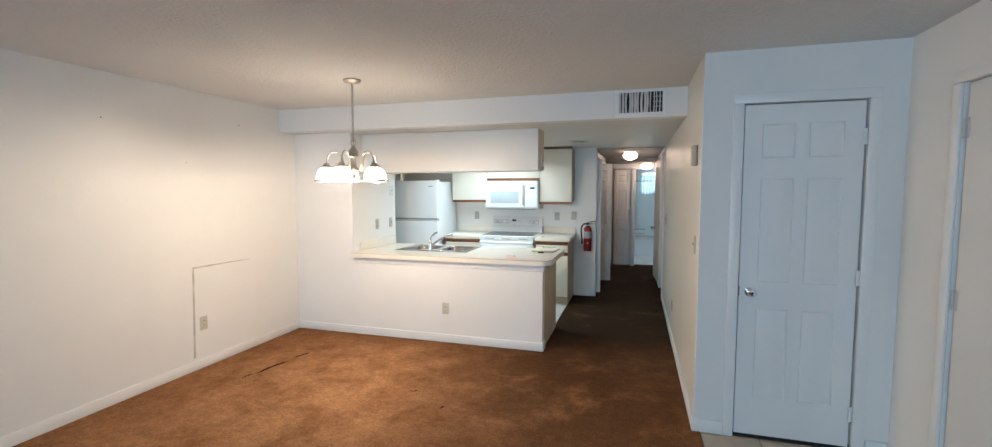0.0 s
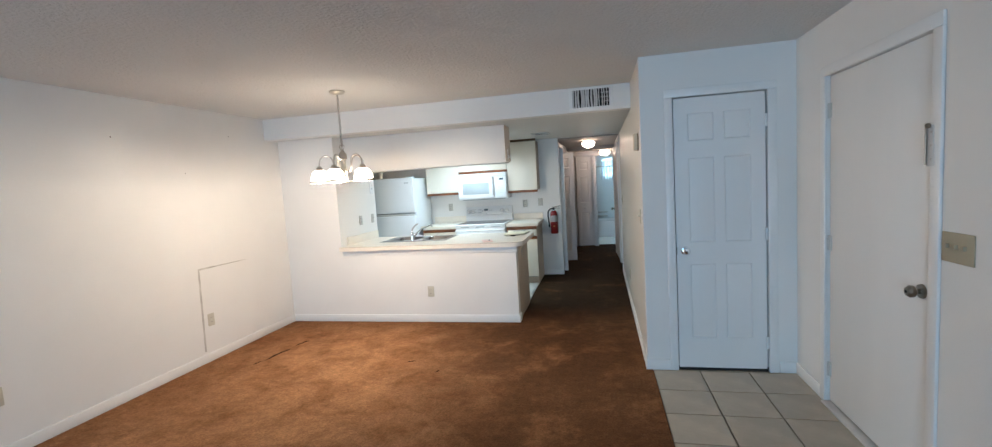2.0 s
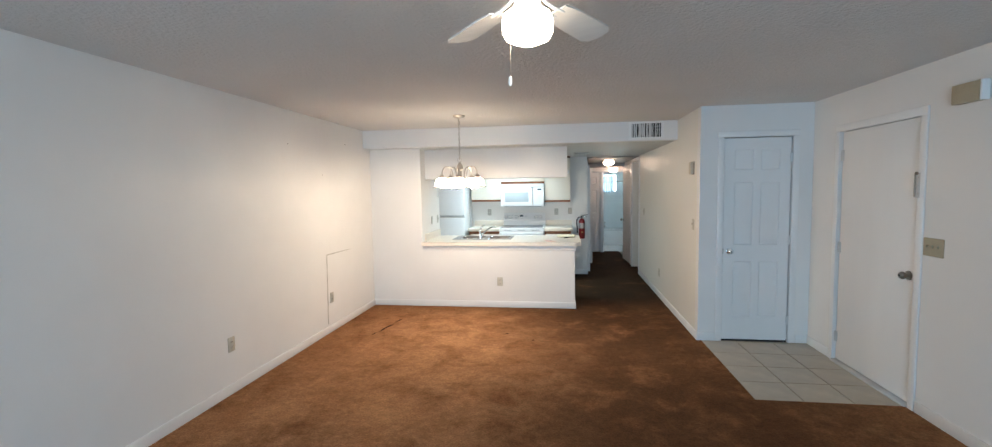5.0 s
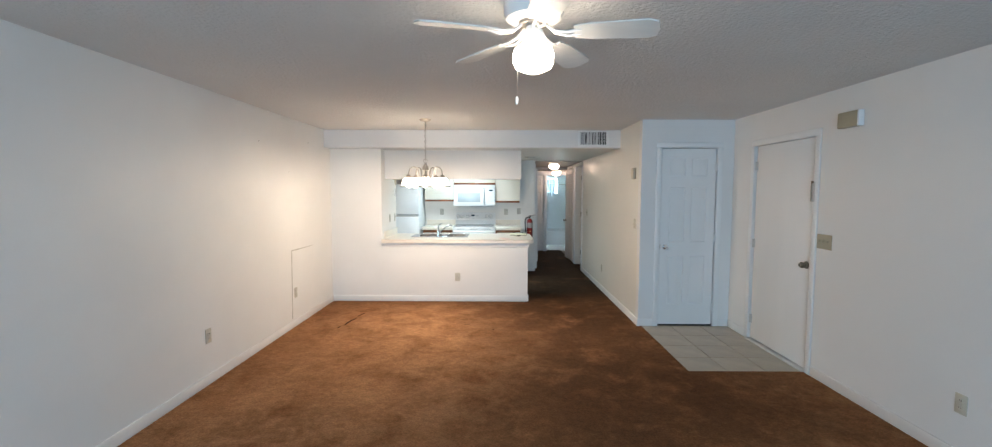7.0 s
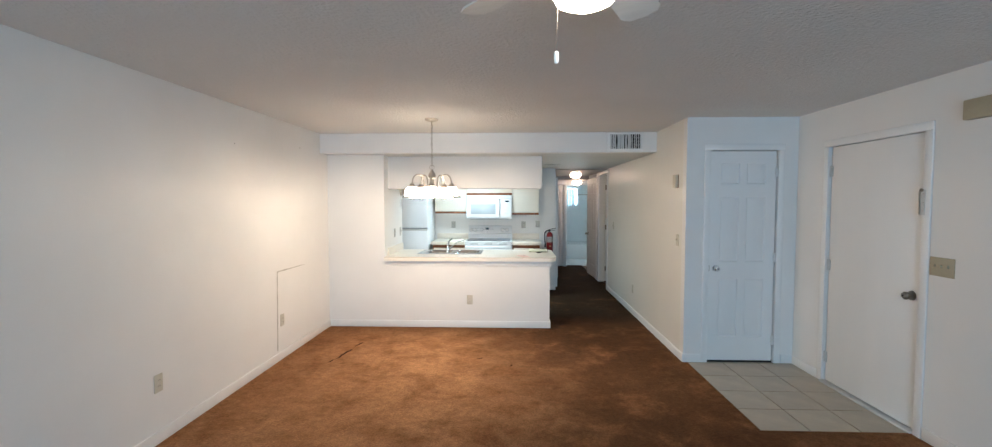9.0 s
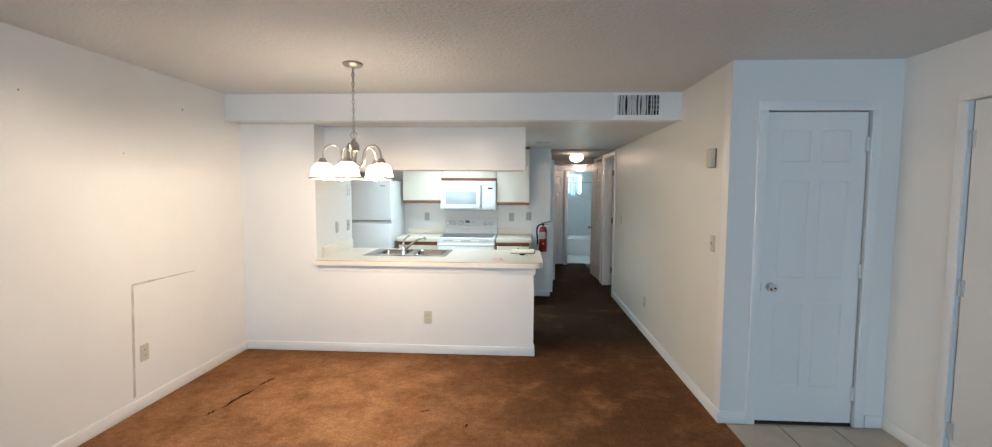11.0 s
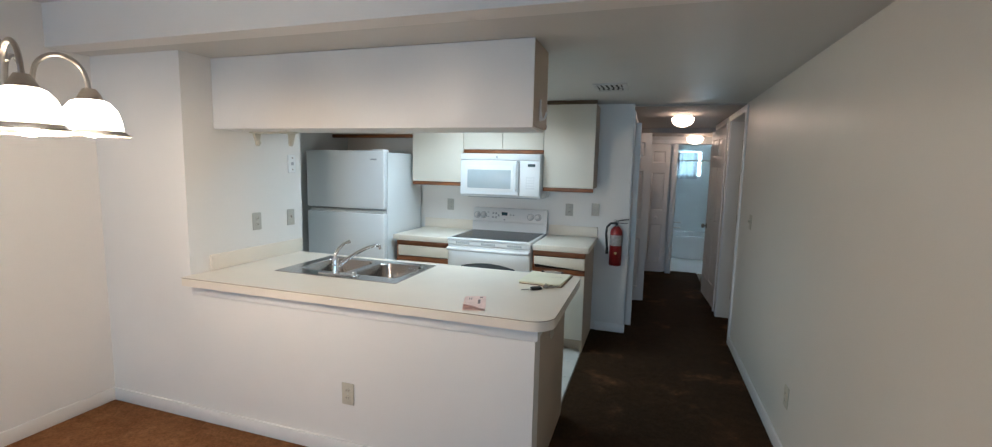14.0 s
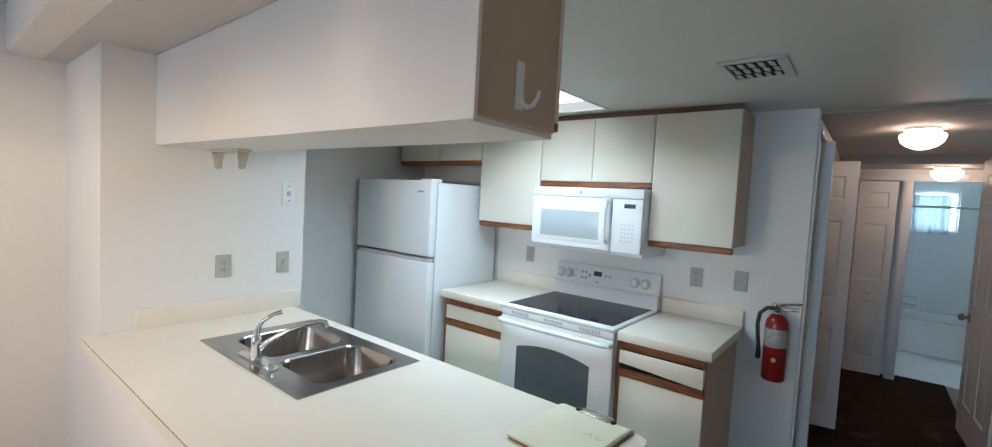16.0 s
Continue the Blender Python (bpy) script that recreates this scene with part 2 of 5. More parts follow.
M_FANBLADE = material("white_fan_blade", (0.74, 0.72, 0.68), 0.45, blotch=(3, 0.06), grain=(90, 0.03), stretch=(1, 6, 1))
M_CURTAIN = material("grey_sheer_curtain", (0.46, 0.50, 0.52), 0.9, blotch=(12, 0.08), grain=(140, 0.05))
M_CURTAIN.node_tree.nodes["Principled BSDF"].inputs["Transmission Weight"].default_value = 0.3
M_GLASS = clear_glass("window_glass")
M_SHADE = glowing("lit_opal_glass_shade", (1.0, 0.84, 0.65), 16.0)
M_RIM = material("clear_glass_rim", (0.30, 0.27, 0.24), 0.12, blotch=(20, 0.1))
M_BULB = glowing("lit_bulb", (1.0, 0.86, 0.66), 30.0)
M_GLOBE = glowing("lit_schoolhouse_globe", (1.0, 0.84, 0.66), 18.0)
M_DOME = glowing("lit_dome_glass", (1.0, 0.72, 0.55), 15.0)
M_DAY = glowing("pale_outdoor_daylight", (0.55, 0.85, 1.0), 1.8)
M_PANEL = glowing("lit_acrylic_panel", (0.88, 0.96, 1.0), 2.2)

# ---- building blocks ----


def block(bm, x0, y0, z0, x1, y1, z1, bevel=0.0, segments=2):
    r = bmesh.ops.create_cube(bm, size=1.0)
    vs = r["verts"]
    sx, sy, sz = abs(x1 - x0), abs(y1 - y0), abs(z1 - z0)
    for v in vs:
        v.co = Vector(((x0 + x1) / 2 + v.co.x * sx, (y0 + y1) / 2 + v.co.y * sy, (z0 + z1) / 2 + v.co.z * sz))
    if bevel:
        es = list({e for v in vs for e in v.link_edges})
        bmesh.ops.bevel(bm, geom=es, offset=min(bevel, sx * 0.45, sy * 0.45, sz * 0.45), segments=segments, affect="EDGES", profile=0.5)
    return bm


def boxes(*dims, bevel=0.0, segments=2):
    bm = bmesh.new()
    for d in dims:
        block(bm, *d, bevel=bevel, segments=segments)
    return bm


def lathe(profile, steps=28, centre=(0, 0, 0), axis="z", bm=None):
    """A body of revolution from (radius, height) pairs."""
    bm = bm or bmesh.new()
    rings = []
    for r, h in profile:
        ring = []
        for i in range(steps):
            a = 2 * math.pi * i / steps
            p = (r * math.cos(a), r * math.sin(a), h)
            if axis == "y":
                p = (p[0], h, p[1])
            if axis == "x":
                p = (h, p[0], p[1])
            ring.append(bm.verts.new(Vector(p) + Vector(centre)))
        rings.append(ring)
    for a, b in zip(rings, rings[1:]):
        for i in range(steps):
            bm.faces.new((a[i], a[(i + 1) % steps], b[(i + 1) % steps], b[i]))
    for ring, r in ((rings[0], profile[0][0]), (rings[-1], profile[-1][0])):
        if r > 0.0005:
            bm.faces.new(ring)
    bmesh.ops.remove_doubles(bm, verts=bm.verts[:], dist=1e-6)
    bmesh.ops.recalc_face_normals(bm, faces=bm.faces[:])
    return bm


def tube(points, radius, steps=10, bm=None, closed=False):
    bm = bm or bmesh.new()
    pts = [Vector(p) for p in points]
    rings, side = [], None
    for i, p in enumerate(pts):
        before, after = pts[max(i - 1, 0)], pts[min(i + 1, len(pts) - 1)]
        if closed:
            before, after = pts[i - 1], pts[(i + 1) % len(pts)]
        d = (after - before).normalized()
        if side is None:
            side = d.orthogonal().normalized()
        side = (side - d * side.dot(d)).normalized()
        up = d.cross(side)
        r = radius[i] if isinstance(radius, (list, tuple)) else radius
        rings.append([bm.verts.new(p + r * (math.cos(2 * math.pi * k / steps) * side + math.sin(2 * math.pi * k / steps) * up)) for k in range(steps)])
    pairs = list(zip(rings, rings[1:])) + ([(rings[-1], rings[0])] if closed else [])
    for a, b in pairs:
        for k in range(steps):
            bm.faces.new((a[k], a[(k + 1) % steps], b[(k + 1) % steps], b[k]))
    if not closed:
        bm.faces.new(rings[0]), bm.faces.new(rings[-1])
    bmesh.ops.recalc_face_normals(bm, faces=bm.faces[:])
    return bm


def arc(centre, r, a0, a1, n, plane="xz"):
    out = []
    for i in range(n + 1):
        a = radians(a0 + (a1 - a0) * i / n)
        c, s = r * math.cos(a), r * math.sin(a)
        out.append((centre[0] + c, centre[1], centre[2] + s) if plane == "xz" else (centre[0], centre[1] + c, centre[2] + s) if plane == "yz" else (centre[0] + c, centre[1] + s, centre[2]))
    return out


def prism(outline, z0, z1, bevel=0.0, bm=None):
    """An upright slab with the given plan outline."""
    bm = bm or bmesh.new()
    low = [bm.verts.new((x, y, z0)) for x, y in outline]
    high = [bm.verts.new((x, y, z1)) for x, y in outline]
    n = len(outline)
    bm.faces.new(low[::-1]), bm.faces.new(high)
    for i in range(n):
        bm.faces.new((low[i], low[(i + 1) % n], high[(i + 1) % n], high[i]))
    if bevel:
        hs = set(high)
        es = [e for e in bm.edges if e.verts[0] in hs and e.verts[1] in hs]
        bmesh.ops.bevel(bm, geom=es, offset=bevel, segments=2, affect="EDGES", profile=0.5)
    bmesh.ops.recalc_face_normals(bm, faces=bm.faces[:])
    return bm


def finish(name, bm, mat, smooth=True):
    me = bpy.data.meshes.new(name)
    bm.to_mesh(me)
    bm.free()
    me.materials.append(mat)
    if smooth:
        me.shade_smooth()
        me.set_sharp_from_angle(angle=radians(35))
    return me


def part(name, bm, mat, parent, label=""):
    ob = new(name, finish(name, bm, mat))
    ob.parent = parent
    return tagged(ob, label)


def thing(name, m, label, category, group=""):
    ob = new(name)
    ob.empty_display_size = 0.05
    ob.matrix_world = m
    return tagged(ob, label, category, group)


def single(name, bm, mat, label, category, m=None, group=""):
    ob = new(name, finish(name, bm, mat))
    ob.matrix_world = m or Matrix()
    return tagged(ob, label, category, group)


def structure(name, bm, mat, label="", category=""):
    ob = new(name, finish(name, bm, mat))
    return tagged(ob, label, category, "", "structure")

# ---- shell of the flat ----
LEFT, RIGHT, BACK, CEIL, LOW = -3.31, 1.655, -5.20, 2.35, 2.12
CLOSET_Y, HALL_X, PEN_Y, SOFFIT_Y, KBACK = 3.27, 0.62, 4.43, 4.215, 6.915
FAR_Y, BATH_Y = 9.88, 12.08

floor = structure("floor", boxes((-3.5, -5.5, -0.12, 2.0, 12.3, -0.012)), M_GROUT, "concrete slab under the flooring", "floor")
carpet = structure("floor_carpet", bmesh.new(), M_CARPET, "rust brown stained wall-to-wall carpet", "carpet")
ENTRY = (0.645, 1.895)
KITCHEN_EDGE = -0.60


def carpet_sheet():
    bm = bmesh.new()
    step = 0.1

    def patch(x0, y0, x1, y1):
        nx, ny = max(1, round((x1 - x0) / step)), max(1, round((y1 - y0) / step))
        g = [[bm.verts.new((x0 + (x1 - x0) * i / nx, y0 + (y1 - y0) * j / ny, 0.0)) for j in range(ny + 1)] for i in range(nx + 1)]
        for i in range(nx):
            for j in range(ny):
                bm.faces.new((g[i][j], g[i + 1][j], g[i + 1][j + 1], g[i][j + 1]))

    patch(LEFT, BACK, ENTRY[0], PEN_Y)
    patch(ENTRY[0], BACK, RIGHT, ENTRY[1])
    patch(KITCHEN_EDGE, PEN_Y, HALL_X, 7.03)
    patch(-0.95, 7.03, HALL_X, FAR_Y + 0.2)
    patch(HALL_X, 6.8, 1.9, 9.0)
    bmesh.ops.remove_doubles(bm, verts=bm.verts[:], dist=1e-4)
    for v in bm.verts:
        v.co.z = 0.0015 * noise.noise(v.co * 3.0)
    return bm


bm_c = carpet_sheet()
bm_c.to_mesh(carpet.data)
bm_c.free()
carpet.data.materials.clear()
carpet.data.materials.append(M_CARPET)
carpet.data.shade_smooth()

structure("wall_left", boxes((LEFT - 0.12, BACK, -0.01, LEFT, KBACK + 0.12, CEIL)), M_WALL, "white painted drywall", "wall")
structure("wall_right", boxes((RIGHT, BACK, -0.01, RIGHT + 0.12, 1.885, CEIL), (RIGHT, 2.835, -0.01, RIGHT + 0.12, CLOSET_Y + 0.12, CEIL), (RIGHT, 1.885, 2.03, RIGHT + 0.12, 2.835, CEIL)), M_WALL, "white painted drywall around the entry door", "wall")
structure("wall_closet", boxes((HALL_X, CLOSET_Y, -0.01, 0.835, CLOSET_Y + 0.1, CEIL), (1.49, CLOSET_Y, -0.01, RIGHT, CLOSET_Y + 0.1, CEIL), (0.835, CLOSET_Y, 2.045, 1.49, CLOSET_Y + 0.1, CEIL)), M_WALL, "white painted closet wall", "wall")
structure("wall_closet_inside", boxes((0.74, 3.95, -0.01, 1.655, 4.05, CEIL)), M_WALL)
for piece in ((HALL_X, CLOSET_Y + 0.1, -0.01, HALL_X + 0.12, 7.0, CEIL), (HALL_X, 7.0, 2.05, HALL_X + 0.12, 7.80, CEIL), (HALL_X, 7.80, -0.01, HALL_X + 0.12, 8.06, CEIL), (HALL_X, 8.06, 2.05, HALL_X + 0.12, 8.86, CEIL), (HALL_X + 0.1, 8.86, -0.01, HALL_X + 0.22, FAR_Y, CEIL)):
    structure("wall_hall_right", boxes(piece), M_HALLWALL, "hallway wall with a soft sheen, its cream tone painted-in light", "wall")
structure("wall_bedroom", boxes((1.9, 6.7, -0.01, 2.0, 9.2, CEIL), (HALL_X + 0.12, 6.6, -0.01, 2.0, 6.7, CEIL), (HALL_X + 0.22, 9.1, -0.01, 2.0, 9.2, CEIL)), M_WALL)
structure("wall_peninsula", boxes((LEFT, PEN_Y, -0.01, -2.61, 5.35, LOW + 0.01), (-2.61, PEN_Y, -0.01, -0.582, PEN_Y + 0.11, 0.825)), M_WALL, "white painted half wall under the breakfast counter", "wall")
structure("wall_kitchen_back", boxes((LEFT, KBACK, -0.01, -0.30, KBACK + 0.115, LOW + 0.01)), M_WALL, "white painted kitchen wall", "wall")
structure("wall_hall_left", boxes((-1.05, KBACK + 0.115, -0.01, -0.95, FAR_Y, LOW + 0.01), (-0.42, 8.2, -0.01, -0.32, FAR_Y, LOW + 0.01)), M_WALL)
structure("wall_far", boxes((-0.95, FAR_Y, -0.01, -0.20, FAR_Y + 0.12, LOW + 0.01), (0.16, FAR_Y, -0.01, 0.22, FAR_Y + 0.12, 1.93), (-0.20, FAR_Y, 1.93, 1.0, FAR_Y + 0.12, LOW + 0.01), (-0.20, FAR_Y + 0.13, -0.01, 0.16, FAR_Y + 0.14, 1.93)), M_WALL, "white wall at the end of the hall", "wall")
structure("wall_bathroom", boxes((-0.7, FAR_Y + 0.14, -0.01, -0.6, BATH_Y + 0.1, LOW + 0.01), (1.3, FAR_Y, -0.01, 1.4, BATH_Y + 0.1, LOW + 0.01), (-0.6, BATH_Y, -0.01, 0.372, BATH_Y + 0.1, LOW + 0.01), (0.797, BATH_Y, -0.01, 1.3, BATH_Y + 0.1, LOW + 0.01), (0.372, BATH_Y, -0.01, 0.797, BATH_Y + 0.1, 1.425), (0.372, BATH_Y, 1.935, 0.797, BATH_Y + 0.1, LOW + 0.01)), M_BATHTILE, "pale tiled bathroom wall", "wall")
structure("wall_back", boxes((LEFT - 0.12, BACK - 0.12, -0.01, -2.1, BACK, CEIL), (0.3, BACK - 0.12, -0.01, RIGHT + 0.12, BACK, CEIL), (-2.1, BACK - 0.12, 2.05, 0.3, BACK, CEIL)), M_WALL, "white wall with the patio door", "wall")
structure("ceiling", boxes((LEFT - 0.12, BACK - 0.12, CEIL, RIGHT + 0.2, 4.3, CEIL + 0.1)), M_CEIL, "textured white ceiling", "ceiling")
PX0, PX1, PY0, PY1 = -1.92, -1.32, 5.36, 6.50
structure("soffit", boxes((LEFT, SOFFIT_Y, LOW, HALL_X, 4.335, CEIL)), M_WALL, "white dropped soffit over the kitchen", "soffit")
for piece in ((LEFT, 4.335, LOW, HALL_X, PY0, LOW + 0.23), (LEFT, PY0, LOW, PX0, PY1, LOW + 0.23), (PX1, PY0, LOW, HALL_X, PY1, LOW + 0.23), (LEFT, PY1, LOW, HALL_X, 7.03, LOW + 0.23)):
    structure("ceiling_kitchen", boxes(piece), M_KCEIL, "smooth painted lower ceiling", "ceiling")
structure("ceiling_hall", boxes((-1.05, 7.03, LOW - 0.012, 2.0, 12.2, LOW + 0.22)), M_HCEIL, "darker matt hall ceiling", "ceiling")
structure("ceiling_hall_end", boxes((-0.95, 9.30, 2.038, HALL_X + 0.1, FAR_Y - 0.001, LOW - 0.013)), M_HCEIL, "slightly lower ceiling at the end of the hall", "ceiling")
structure("ceiling_closet", boxes((HALL_X + 0.12, 3.37, CEIL - 0.02, RIGHT, 4.1, CEIL - 0.002)), M_CEIL)
structure("backdrop", boxes((-2.0, 14.0, -0.1, 3.0, 14.1, 4.0)), M_DAY, "pale daylight outside the bathroom window", "backdrop")
structure("ground", boxes((-60, -60, -0.4, 60, 60, -0.2)), M_GROUT, "ground outside", "ground")


# ---- doors, trim and small fittings ----
def panel_front(bm, w, h, panels, y=0.0, sink=0.007):
    """The moulded front of a panel door: a grid of faces, with each panel sunk and its field raised again."""
    xs = sorted({0.0, w, *[p[0] for p in panels], *[p[2] for p in panels]})
    zs = sorted({0.0, h, *[p[1] for p in panels], *[p[3] for p in panels]})
    g = [[bm.verts.new((x, y, z)) for z in zs] for x in xs]
    chosen = []
    for i in range(len(xs) - 1):
        for j in range(len(zs) - 1):
            f = bm.faces.new((g[i][j], g[i + 1][j], g[i + 1][j + 1], g[i][j + 1]))
            mid = ((xs[i] + xs[i + 1]) / 2, (zs[j] + zs[j + 1]) / 2)
            if any(p[0] < mid[0] < p[2] and p[1] < mid[1] < p[3] for p in panels):
                chosen.append(f)
    bm.normal_update()
    bmesh.ops.inset_individual(bm, faces=chosen, thickness=0.012, depth=-sink)
    bmesh.ops.inset_individual(bm, faces=chosen, thickness=0.006, depth=0.0)
    bmesh.ops.inset_individual(bm, faces=chosen, thickness=0.02, depth=sink * 0.7)


def slab_with_panels(w, h, t, panels):
    bm = bmesh.new()
    panel_front(bm, w, h, panels)
    b = [bm.verts.new(p) for p in ((0, 0, 0), (w, 0, 0), (w, 0, h), (0, 0, h), (0, t, 0), (w, t, 0), (w, t, h), (0, t, h))]
    for q in ((0, 4, 5, 1), (1, 5, 6, 2), (2, 6, 7, 3), (3, 7, 4, 0), (4, 7, 6, 5)):
        bm.faces.new([b[i] for i in q])
    return bm


def six_panels(w, h):
    a, m = w * 0.155, w * 0.055
    cols = ((a, w / 2 - m), (w / 2 + m, w - a))
    rows = ((0.115 * h, 0.395 * h), (0.475 * h, 0.785 * h), (0.845 * h, 0.945 * h))
    return [(c[0], r[0], c[1], r[1]) for c in cols for r in rows]


def one_column(w, h):
    return [(w * 0.2, h * a, w * 0.8, h * b) for a, b in ((0.08, 0.38), (0.49, 0.78), (0.86, 0.945))]


def round_knob(parent, x, z, mat, label, size=1.0):
    k = part("knob", lathe([(0.0, -0.062 * size), (0.018 * size, -0.06 * size), (0.027 * size, -0.048 * size), (0.026 * size, -0.034 * size), (0.012 * size, -0.024 * size), (0.011 * size, -0.010), (0.031 * size, -0.008), (0.033 * size, 0.0)], 24, (x, 0, z), "y"), mat, parent, label)
    part("keyhole", lathe([(0.0, -0.0645 * size), (0.006 * size, -0.0643 * size), (0.006 * size, -0.061 * size)], 12, (x, 0, z), "y"), M_DARK, k)
    return k


def hinge(parent, x, z, mat):
    part("hinge", boxes((x - 0.004, -0.006, z - 0.045, x + 0.02, 0.002, z + 0.045), (x - 0.009, -0.013, z - 0.045, x + 0.003, -0.001, z + 0.045), bevel=0.002), mat, parent, "paint-splashed metal hinge")


def door(name, m, w, h, label, panels=None, knob_x=None, hinge_x=None, knob_mat=M_CHROME, hinge_mat=M_TRIM, t=0.035, group="", knob_z=0.91, mat=M_DOOR):
    d = thing(name, m, label, "door", group)
    part("slab", slab_with_panels(w, h, t, panels) if panels else boxes((0, 0, 0, w, t, h), bevel=0.002), mat, d)
    if knob_x is not None:
        round_knob(d, knob_x, knob_z, knob_mat, "polished metal door knob")
        part("latch_plate", boxes((0.0 if knob_x < w / 2 else w - 0.004, -0.002, knob_z - 0.03, 0.004 if knob_x < w / 2 else w, 0.02, knob_z + 0.03)), M_BRASSY, d)
    if hinge_x is not None:
        for z in (0.2, h * 0.5, h - 0.2):
            hinge(d, hinge_x, z, hinge_mat)
    return d


def casing(name, m, w, h, width=0.058, lip=0.014, jamb=0.1, gap=0.006):
    """Mitred-looking flat casing with a rounded inner bead and the jamb behind it."""
    bm = bmesh.new()
    g = gap
    for x0, x1 in ((-g - width, -g), (w + g, w + g + width)):
        block(bm, x0, -lip, 0.0, x1, 0.0, h + g, bevel=0.004)
    block(bm, -g - width, -lip, h + g, w + g + width, 0.0, h + g + width, bevel=0.004)
    for x0, x1 in ((-g - 0.012, -g), (w + g, w + g + 0.012)):
        block(bm, x0, 0.0005, 0.0, x1, jamb, h + g)
    block(bm, -g, 0.0005, h + g, w + g, jamb, h + g + 0.012)
    ob = structure(name, bm, M_TRIM, "white painted door casing", "trim")
    ob.matrix_world = m
    return ob


TO_LEFT, TO_RIGHT = -90, 90  # turns a front that faces -y to face -x or +x
door("closet_door", pose(0.853, CLOSET_Y + 0.012, 0.02), 0.609, 2.01, "white six-panel closet door, closed", six_panels(0.609, 2.01), 0.062, 0.609, knob_z=0.895)
casing("trim_closet_door", pose(0.850, CLOSET_Y, 0), 0.615, 2.032)
structure("door_gap", boxes((0.846, CLOSET_Y + 0.02, 0.0, 1.478, CLOSET_Y + 0.03, 0.03), (0.846, CLOSET_Y + 0.05, 0.0, 1.478, CLOSET_Y + 0.06, 2.035)), M_DARK)
entry = door("entry_door", pose(RIGHT + 0.014, 2.815, 0.022, 0, 0, TO_LEFT), 0.91, 1.99, "plain white flush entry door, closed", None, 0.842, 0.0, M_BRASSY, M_VENT, 0.044, knob_z=0.90)
casing("trim_entry_door", pose(RIGHT, 2.82, 0, 0, 0, TO_LEFT), 0.92, 2.01)
structure("door_gap_entry", boxes((RIGHT + 0.03, 1.89, 0.0, RIGHT + 0.115, 2.83, 2.025)), M_DARK)
structure("threshold", boxes((RIGHT - 0.035, 1.895, 0.0, RIGHT + 0.03, 2.825, 0.016), bevel=0.005), M_VENT, "grey metal threshold", "threshold")


def door_guard():
    t = thing("door_guard", pose(RIGHT, 1.905, 1.467, 0, 0, TO_LEFT), "dull grey metal swing-bar guard on the entry door casing", "door guard")
    part("plate", boxes((-0.004, -0.0175, 0.0, 0.034, -0.0135, 0.168), bevel=0.0015), M_VENT, t)
    bar = part("swing_bar", boxes((-0.007, -0.026, 0.006, 0.000, -0.018, 0.16), bevel=0.002), M_NICKEL, t, "tarnished metal bar")
    part("ball_stop", lathe([(0.0, -0.012), (0.008, -0.009), (0.011, 0.0), (0.008, 0.009), (0.0, 0.012)], 14, (0.018, -0.028, 0.165)), M_BRASSY, bar)
    for z in (0.03, 0.085, 0.14):
        part("screw", lathe([(0.0, -0.0192), (0.004, -0.0188), (0.004, -0.017)], 10, (0.022, 0, z), "y"), M_NICKEL, t)


door_guard()

# hall doors
casing("trim_bedroom_door", pose(HALL_X, 7.80, 0, 0, 0, TO_LEFT), 0.80, 2.04, jamb=0.12)
bed = door("bedroom_door", pose(HALL_X + 0.125, 7.79, 0.015, 0, 0, 0), 0.74, 2.02, "white panel door standing wide open into a dark room", six_panels(0.74, 2.02), 0.68, None, t=0.035)
for z in (0.24, 1.04, 1.80):
    part("hinge", boxes((-0.006, -0.004, z - 0.045, 0.014, 0.0, z + 0.045), (-0.012, -0.012, z - 0.045, -0.002, 0.0, z + 0.045), bevel=0.002), M_BRASSY, bed, "dark metal hinge")
casing("trim_hall_closet", pose(HALL_X, 8.86, 0, 0, 0, TO_LEFT), 0.80, 2.04, jamb=0.1)
door("hall_door", pose(0.565, 8.84, 0.015, 0, 0, TO_LEFT + 3.5), 0.78, 2.0, "white six-panel hall door, slightly ajar", six_panels(0.78, 2.0), 0.065, None, M_BRASSY, t=0.035, knob_z=0.85)


def bifold(m, w, h, label, knob_x=None):
    d = thing("bifold_door", m, label, "bifold door", "white bifold closet doors")
    part("slab", slab_with_panels(w, h, 0.03, one_column(w, h)), M_DOOR, d)
    if knob_x is not None:
        round_knob(d, knob_x, h * 0.43, M_TRIM, "small white knob", 0.7)
    return d


bifold(pose(-0.52, 7.12, 0.02, 0, 0, -2), 0.285, 1.95, "white moulded bifold leaf folded open beside the wall")
bifold(pose(-0.5, 8.02, 0.02, 0, 0, 10), 0.37, 1.93, "white moulded bifold leaf standing open into the hall", 0.22)
bifold(pose(-0.165, 9.80, 0.02, 0, 0, 9), 0.30, 1.90, "white moulded bifold leaf, nearly closed", 0.15)
structure("trim_hall_left", boxes((-0.30, KBACK + 0.02, 0.0, -0.287, KBACK + 0.075, 2.06), (-0.30, KBACK + 0.115, 2.0, -0.287, 8.2, 2.06), bevel=0.003), M_TRIM)
structure("trim_bath_door", boxes((0.17, FAR_Y - 0.016, 0.0, 0.235, FAR_Y, 1.928), (-0.26, FAR_Y - 0.016, 1.928, 0.60, FAR_Y, 1.985), (-0.26, FAR_Y - 0.014, 0.0, -0.20, FAR_Y, 1.928), (0.222, FAR_Y, 0.0, 0.24, FAR_Y + 0.12, 1.928), bevel=0.003), M_TRIM, "white casing of the bathroom doorway", "trim")


